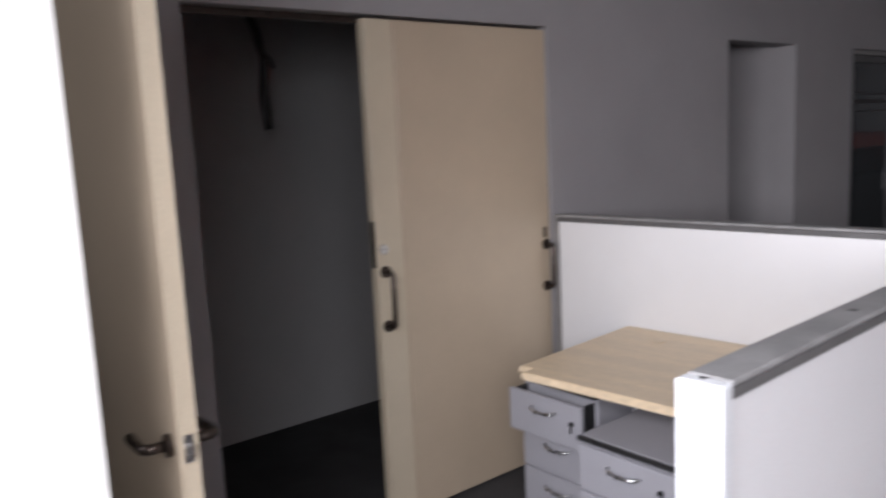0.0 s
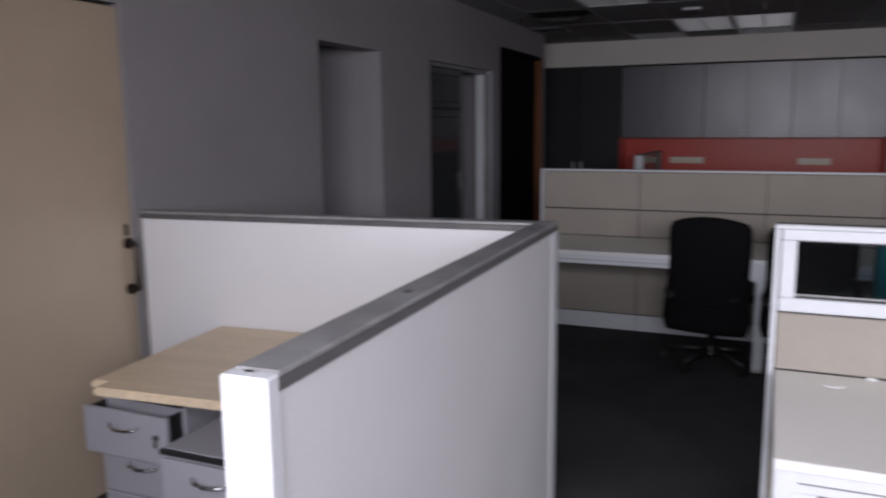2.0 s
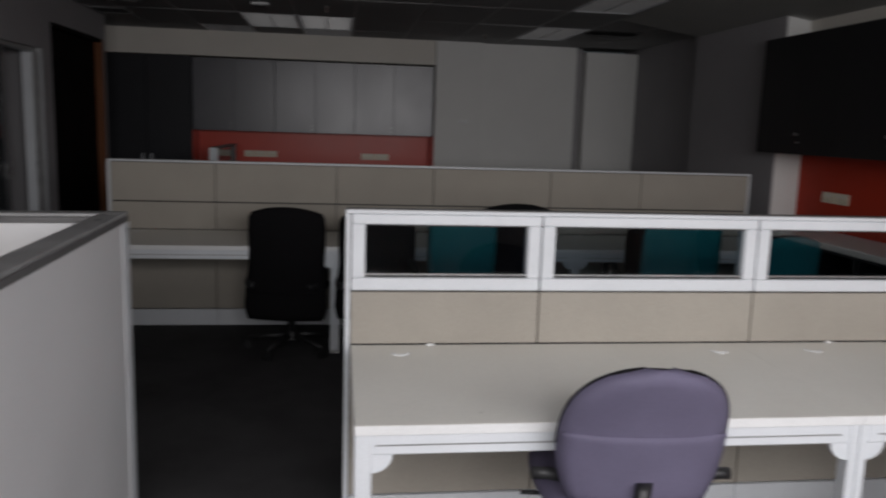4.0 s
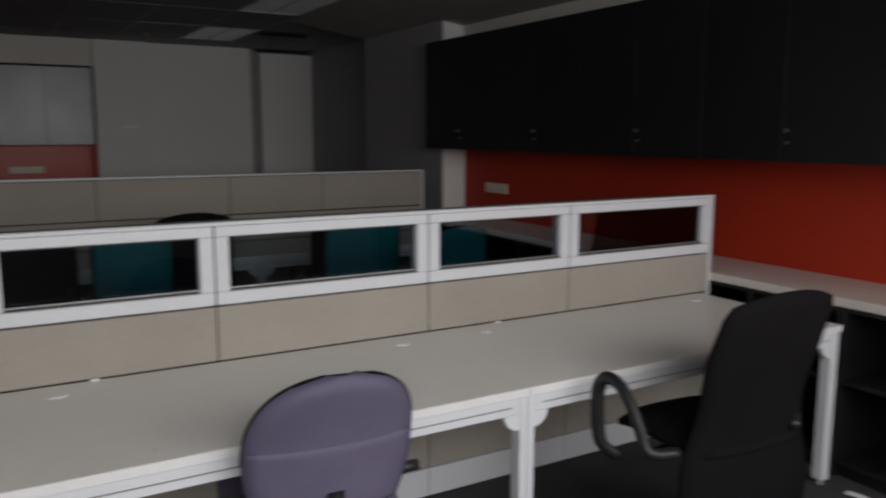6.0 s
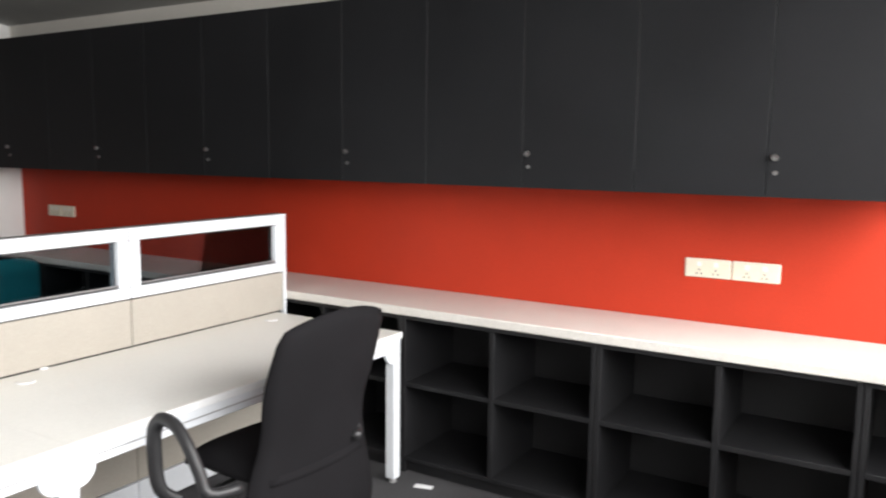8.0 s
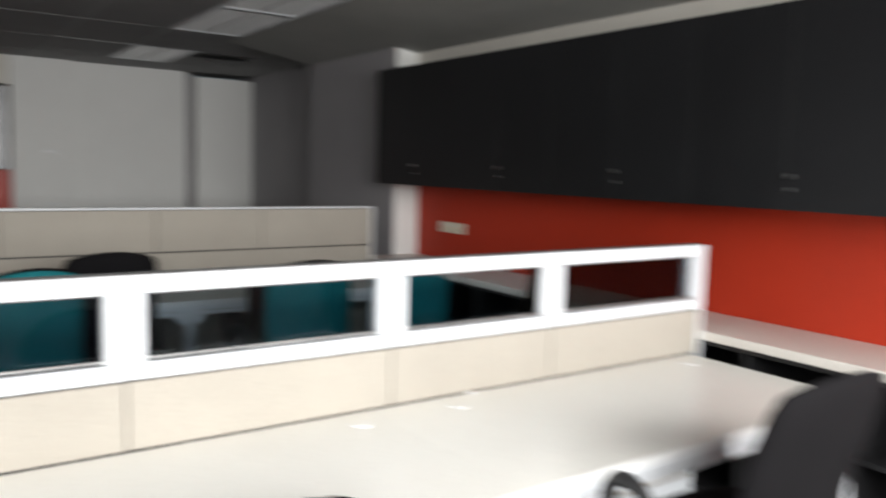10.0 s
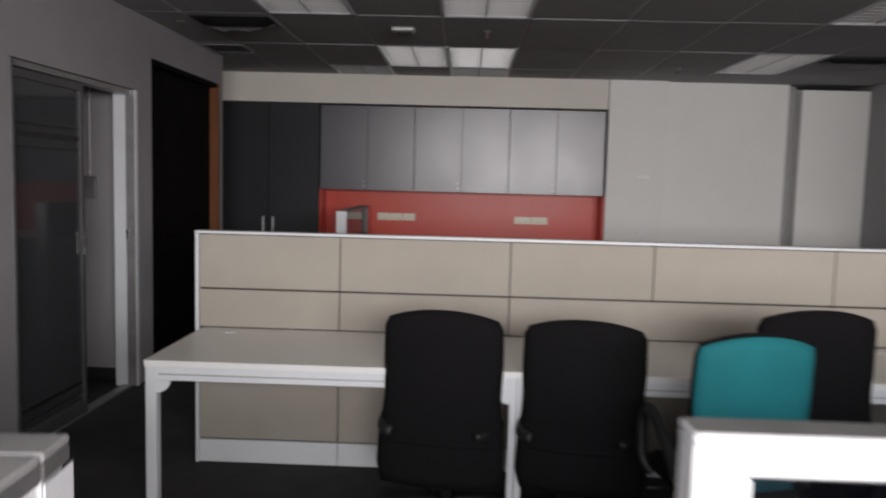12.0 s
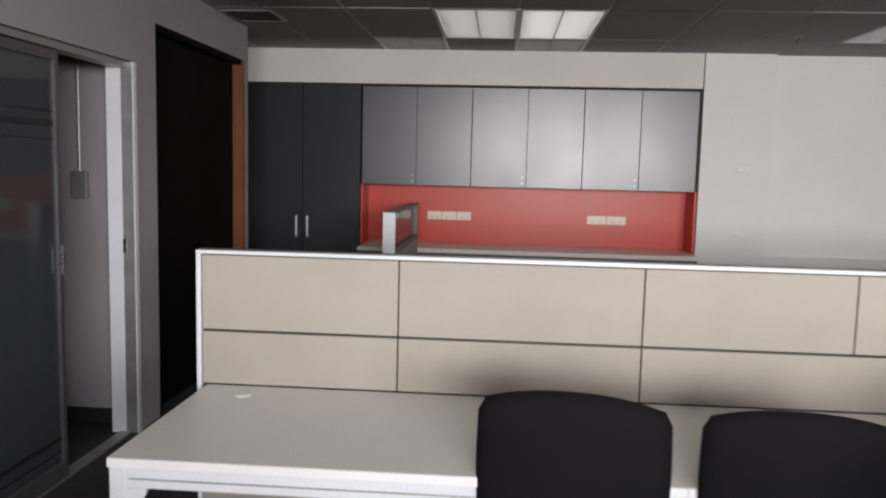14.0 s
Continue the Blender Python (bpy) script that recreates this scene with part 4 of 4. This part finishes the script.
task_chair("mauve-grey upholstered office chair with a rounded back", (3.325, -0.03, 0), -4, 0.50, 0.965, 0.465, "round", M_PURPLE, M_PURPLE, arms=False, recline=18)
task_chair("black fabric office chair with loop armrests, turned aside", (3.045, -1.44, 0), -3, 0.53, 1.075, 0.485, "tall", M_BLACKFAB, M_BLACKFAB, recline=10, arm_y=0.455, arm_up=0.03, arm_x=-0.12, flare=0.28, waist=0.14)


# ---- red wall with overhead cupboards, counter and open shelving ----
structure("red_wallboard_1", bm_box(WX + 0.152, 7.218, RY - 0.198, RY, 0.0, 2.648), M_RED, "bright red painted board above the counter", "wall board")
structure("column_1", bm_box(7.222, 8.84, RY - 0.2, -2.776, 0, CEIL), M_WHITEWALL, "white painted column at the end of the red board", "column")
# thin grey sheet: the shade on this side is put into its colour
structure("column_1_face", bm_box(7.224, 8.838, -2.7755, -2.762, 0, CEIL - 0.002), M_WALL, "long face of the white column, greyed for the shade on it", "column")
structure("bulkhead_1", bm_box(WX + 0.152, 7.218, RY + 0.002, RY + 0.03, 2.318, CEIL - 0.16), M_CREAM, "cream wall strip above the dark cupboards", "bulkhead")


def overhead_cupboard(x0, x1):
    t = thing("overhead_cupboard", "charcoal laminate overhead cupboard with two doors", "cupboard", (0, 0, 0), group="overhead cupboards on the red wall")
    part("carcass", bm_box(x0 + 0.001, x1 - 0.001, RY + 0.003, -2.611, 1.428, 2.315, 0.002), M_CABDARK, t)
    xm = (x0 + x1) / 2
    for a, b, kx in ((x0, xm, None), (xm, x1, xm + 0.03)):
        d = part("door", bm_box(a + 0.0015, b - 0.0015, -2.610, -2.592, 1.424, 2.314, 0.0008), M_CABDARK, t)
        kx = b - 0.03 if kx is None else kx
        if a == x0:
            k = part("knob", bm_cyl((kx, -2.5915, 1.572), (kx, -2.577, 1.572), 0.006, seg=12), M_STEEL, t, "small chrome knob")
            bm2 = bm_cyl((kx, -2.5768, 1.572), (kx, -2.568, 1.572), 0.0135, 0.012, 16)
            part("knob_cap", bm2, M_STEEL, t).parent = k
            k.parent = d
            lk = part("lock", bm_cyl((kx, -2.5915, 1.515), (kx, -2.588, 1.515), 0.009, seg=14), M_STEEL, t)
            lk.parent = d
    return t


structure("trim_2", bm_box(7.176, 7.214, RY + 0.003, -2.594, 1.424, 2.314, 0.002), M_CABDARK, "charcoal end panel of the overhead cupboards", "trim")
x = 7.174
while x > WX + 1.2:
    overhead_cupboard(x - 1.0035, x)
    x -= 1.0035


def shelf_unit(x0, x1):
    t = thing("open_shelving", "black laminate open pigeonhole shelving under the counter", "shelving", (0, 0, 0), group="open shelving units")
    yb, yf = RY + 0.003, -2.535
    for xx in (x0, x1 - 0.022):
        part("side_panel", bm_box(xx + 0.0005, xx + 0.0215, yb, yf, 0.0, 0.792, 0.0015), M_CABBLACK, t)
    xm = (x0 + x1) / 2
    part("divider", bm_box(xm - 0.012, xm + 0.012, yb + 0.012, yf, 0.082, 0.770, 0.0015), M_CABBLACK, t)
    part("back_panel", bm_box(x0 + 0.022, x1 - 0.022, yb, yb + 0.010, 0.0825, 0.790), M_CABBLACK, t)
    part("top_panel", bm_box(x0 + 0.022, x1 - 0.022, yb + 0.011, yf, 0.771, 0.792, 0.0015), M_CABBLACK, t)
    part("bottom_panel", bm_box(x0 + 0.022, x1 - 0.022, yb, yf, 0.060, 0.0815, 0.0015), M_CABBLACK, t)
    part("plinth", bm_box(x0 + 0.022, x1 - 0.022, yb + 0.02, yf - 0.03, 0.0, 0.0595), M_CABBLACK, t)
    for a, b in ((x0 + 0.022, xm - 0.0125), (xm + 0.0125, x1 - 0.022)):
        part("shelf", bm_box(a, b, yb + 0.011, yf - 0.003, 0.436, 0.458, 0.0015), M_CABBLACK, t)


x = 3.255 + 4 * 0.99
while x > WX + 1.2:
    shelf_unit(x - 0.988, x)
    x -= 0.99
structure("counter_1", bm_box(WX + 0.155, 7.218, RY + 0.002, -2.515, 0.794, 0.836, 0.004), M_COUNTER, "long cream counter top along the red wall", "counter")


def socket_plate(label, at, rz, gangs, w=0.135):
    """A row of socket plates on a wall turned to +y before the turn rz."""
    t = thing("socket_outlet", label, "socket", at, rz, group="wall sockets")
    for k in range(gangs):
        x0 = (k - gangs / 2) * w
        p = part("plate", bm_box(x0 + 0.002, x0 + w - 0.002, 0.0005, 0.011, -0.042, 0.042, 0.004), M_PLATE, t)
        for sx in (0.32, 0.68):
            s = part("switch", bm_box(x0 + w * sx - 0.009, x0 + w * sx + 0.009, 0.0112, 0.0145, 0.008, 0.028, 0.001), M_EDGE, t)
            s.parent = p
            for hx, hz in ((-0.010, -0.024), (0.010, -0.024), (0, -0.008)):
                o = part("pin_hole", bm_box(x0 + w * sx + hx - 0.003, x0 + w * sx + hx + 0.003, 0.0112, 0.0118, hz - 0.004, hz + 0.004), M_BRONZE, t)
                o.parent = p


socket_plate("cream double socket plates on the red board", (6.70, RY, 1.093), 0, 2, 0.165)
socket_plate("cream double socket plates on the red board", (1.835, RY, 1.080), 0, 2, 0.20)

# ---- far end: tall cupboard, wall cupboards, red splashback, counter ----
structure("bulkhead_2", bm_box(FX - 0.01, 12.098, -0.425, 3.798, 2.335, CEIL - 0.002), M_CREAM, "cream bulkhead above the far cupboards", "bulkhead")
tc = thing("tall_cupboard", "tall charcoal two-door cupboard with slim steel handles", "cupboard", (0, 0, 0))
part("carcass", bm_box(FX + 0.020, 12.09, 2.684, 3.79, 0.0, 2.330, 0.002), M_CABTALL, tc)
for y0, y1, hy in ((2.684, 3.236, 3.185), (3.238, 3.79, 3.290)):
    d = part("door", bm_box(FX, FX + 0.0195, y0 + 0.002, y1 - 0.002, 0.06, 2.326, 0.002), M_CABTALL, tc)
    h = part("handle", bm_tube([(FX, hy, 1.085), (FX - 0.028, hy, 1.08), (FX - 0.028, hy, 0.895), (FX, hy, 0.89)], 0.011, 8), M_WHITEMETAL, tc, "slim pale bar handle", smooth=True)
    h.parent = d


def wall_cupboard(y0, y1):
    t = thing("wall_cupboard", "charcoal wall cupboard with a satin sheen and smudges", "cupboard", (0, 0, 0), group="far wall cupboards")
    part("carcass", bm_box(FX + 0.020, 11.90, y0 + 0.001, y1 - 0.001, 1.412, 2.312, 0.002), M_CAB, t)
    ym = (y0 + y1) / 2
    for a, b in ((y0, ym), (ym, y1)):
        d = part("door", bm_box(FX, FX + 0.0195, a + 0.0025, b - 0.0025, 1.405, 2.312, 0.002), M_CAB, t)
        if b == y1:
            k = part("knob", bm_cyl((FX - 0.016, a + 0.035, 1.50), (FX - 0.0005, a + 0.035, 1.50), 0.0075, 0.006, 14), M_ALU, t, "small grey metal knob")
            k.parent = d
            lk = part("lock", bm_cyl((FX - 0.004, a + 0.035, 1.445), (FX - 0.0005, a + 0.035, 1.445), 0.008, seg=12), M_ALU, t)
            lk.parent = d


for k in range(3):
    wall_cupboard(2.672 - 1.0265 * (k + 1), 2.672 - 1.0265 * k)
structure("red_wallboard_2", bm_box(11.905, 12.098, -0.425, 2.672, 0.0, 2.334), M_REDGLOSS, "bright red splashback above the far counter", "wall board")
structure("red_wallboard_3", bm_box(FX + 0.03, 11.904, 2.664, 2.682, 0.836, 1.404), M_REDGLOSS, "red side cheek of the far splashback", "wall board")
structure("red_wallboard_4", bm_box(FX + 0.03, 11.904, -0.432, -0.415, 0.836, 1.404), M_REDGLOSS, "red side cheek of the far splashback", "wall board")
structure("counter_2", bm_box(11.28, 11.903, -0.413, 2.662, 0.796, 0.836, 0.004), M_COUNTER, "cream counter top in front of the red splashback", "counter")
for k in range(3):
    t = thing("base_cupboard", "charcoal base cupboard under the far counter", "cupboard", (0, 0, 0), group="far base cupboards")
    y1 = 2.66 - 1.0245 * k
    y0 = y1 - 1.0235
    part("carcass", bm_box(11.34, 11.90, y0, y1, 0.0, 0.794), M_CAB, t)
    for a, b in ((y0, (y0 + y1) / 2), ((y0 + y1) / 2, y1)):
        part("door", bm_box(11.32, 11.339, a + 0.002, b - 0.002, 0.08, 0.79, 0.002), M_CAB, t)
socket_plate("row of cream socket plates on the red splashback", (11.905, 1.86, 1.105), 90, 3, 0.145)
socket_plate("cream socket plates on the red splashback", (11.905, 0.33, 1.10), 90, 2, 0.19)

# far right: column, boarded bay with a sill, second panel
structure("column_2", bm_box(11.512, 12.098, -1.055, -0.434, 0, CEIL - 0.002), M_WHITEWALL, "white boxed-out column beside the cupboards", "column")
structure("wall_bay", bm_box(11.60, 12.098, -2.36, -1.057, 0, CEIL - 0.002), M_WHITEWALL, "white plastered wall bay", "wall")
structure("sill_1", bm_box(11.515, 11.599, -2.36, -1.057, 0.0, 0.83, 0.004), M_WHITEWALL, "white boxed sill below the bay", "sill")
# grey in place of white paints in the shade of the recess
structure("wall_gap", bm_box(11.75, 12.098, -2.48, -2.362, 0, CEIL - 0.002), M_WALL, "recess between two white panels, its shade put into the grey", "wall")
structure("wall_panel", bm_box(11.56, 12.098, -3.228, -2.482, 0, CEIL - 0.06), M_WHITEWALL, "white wall panel at the far corner", "wall")

for y, z in ((-0.82, 1.615), (-0.83, 1.02)):
    t = thing("wall_plate", "small white blanking plate on the white column", "wall plate", (11.511, y, z), group="small wall plates")
    part("plate", bm_box(-0.010, -0.0005, -0.06, 0.06, -0.022, 0.022, 0.003), M_EDGE, t)
    for sy in (-0.045, 0.045):
        part("screw", bm_cyl((-0.0125, sy, 0), (-0.0103, sy, 0), 0.004, seg=10), M_STEEL, t)
t = thing("paper_scrap", "scrap of white paper on the dark carpet", "paper", (3.06, -2.44, 0.0005), 15)
part("sheet", bm_box(-0.045, 0.045, -0.018, 0.018, 0.0, 0.003, 0.0008), M_EDGE, t)
part("fold", bm_box(-0.02, 0.04, -0.012, 0.016, 0.0032, 0.007, 0.001), M_EDGE, t)
# no real trim: a black strip draws the darkness of the gap
structure("trim_1", bm_box(FX + 0.004, 11.90, -0.4125, -0.4085, 1.405, 2.33), M_CABBLACK, "black strip standing in for the dark gap beside the far cupboards", "trim")
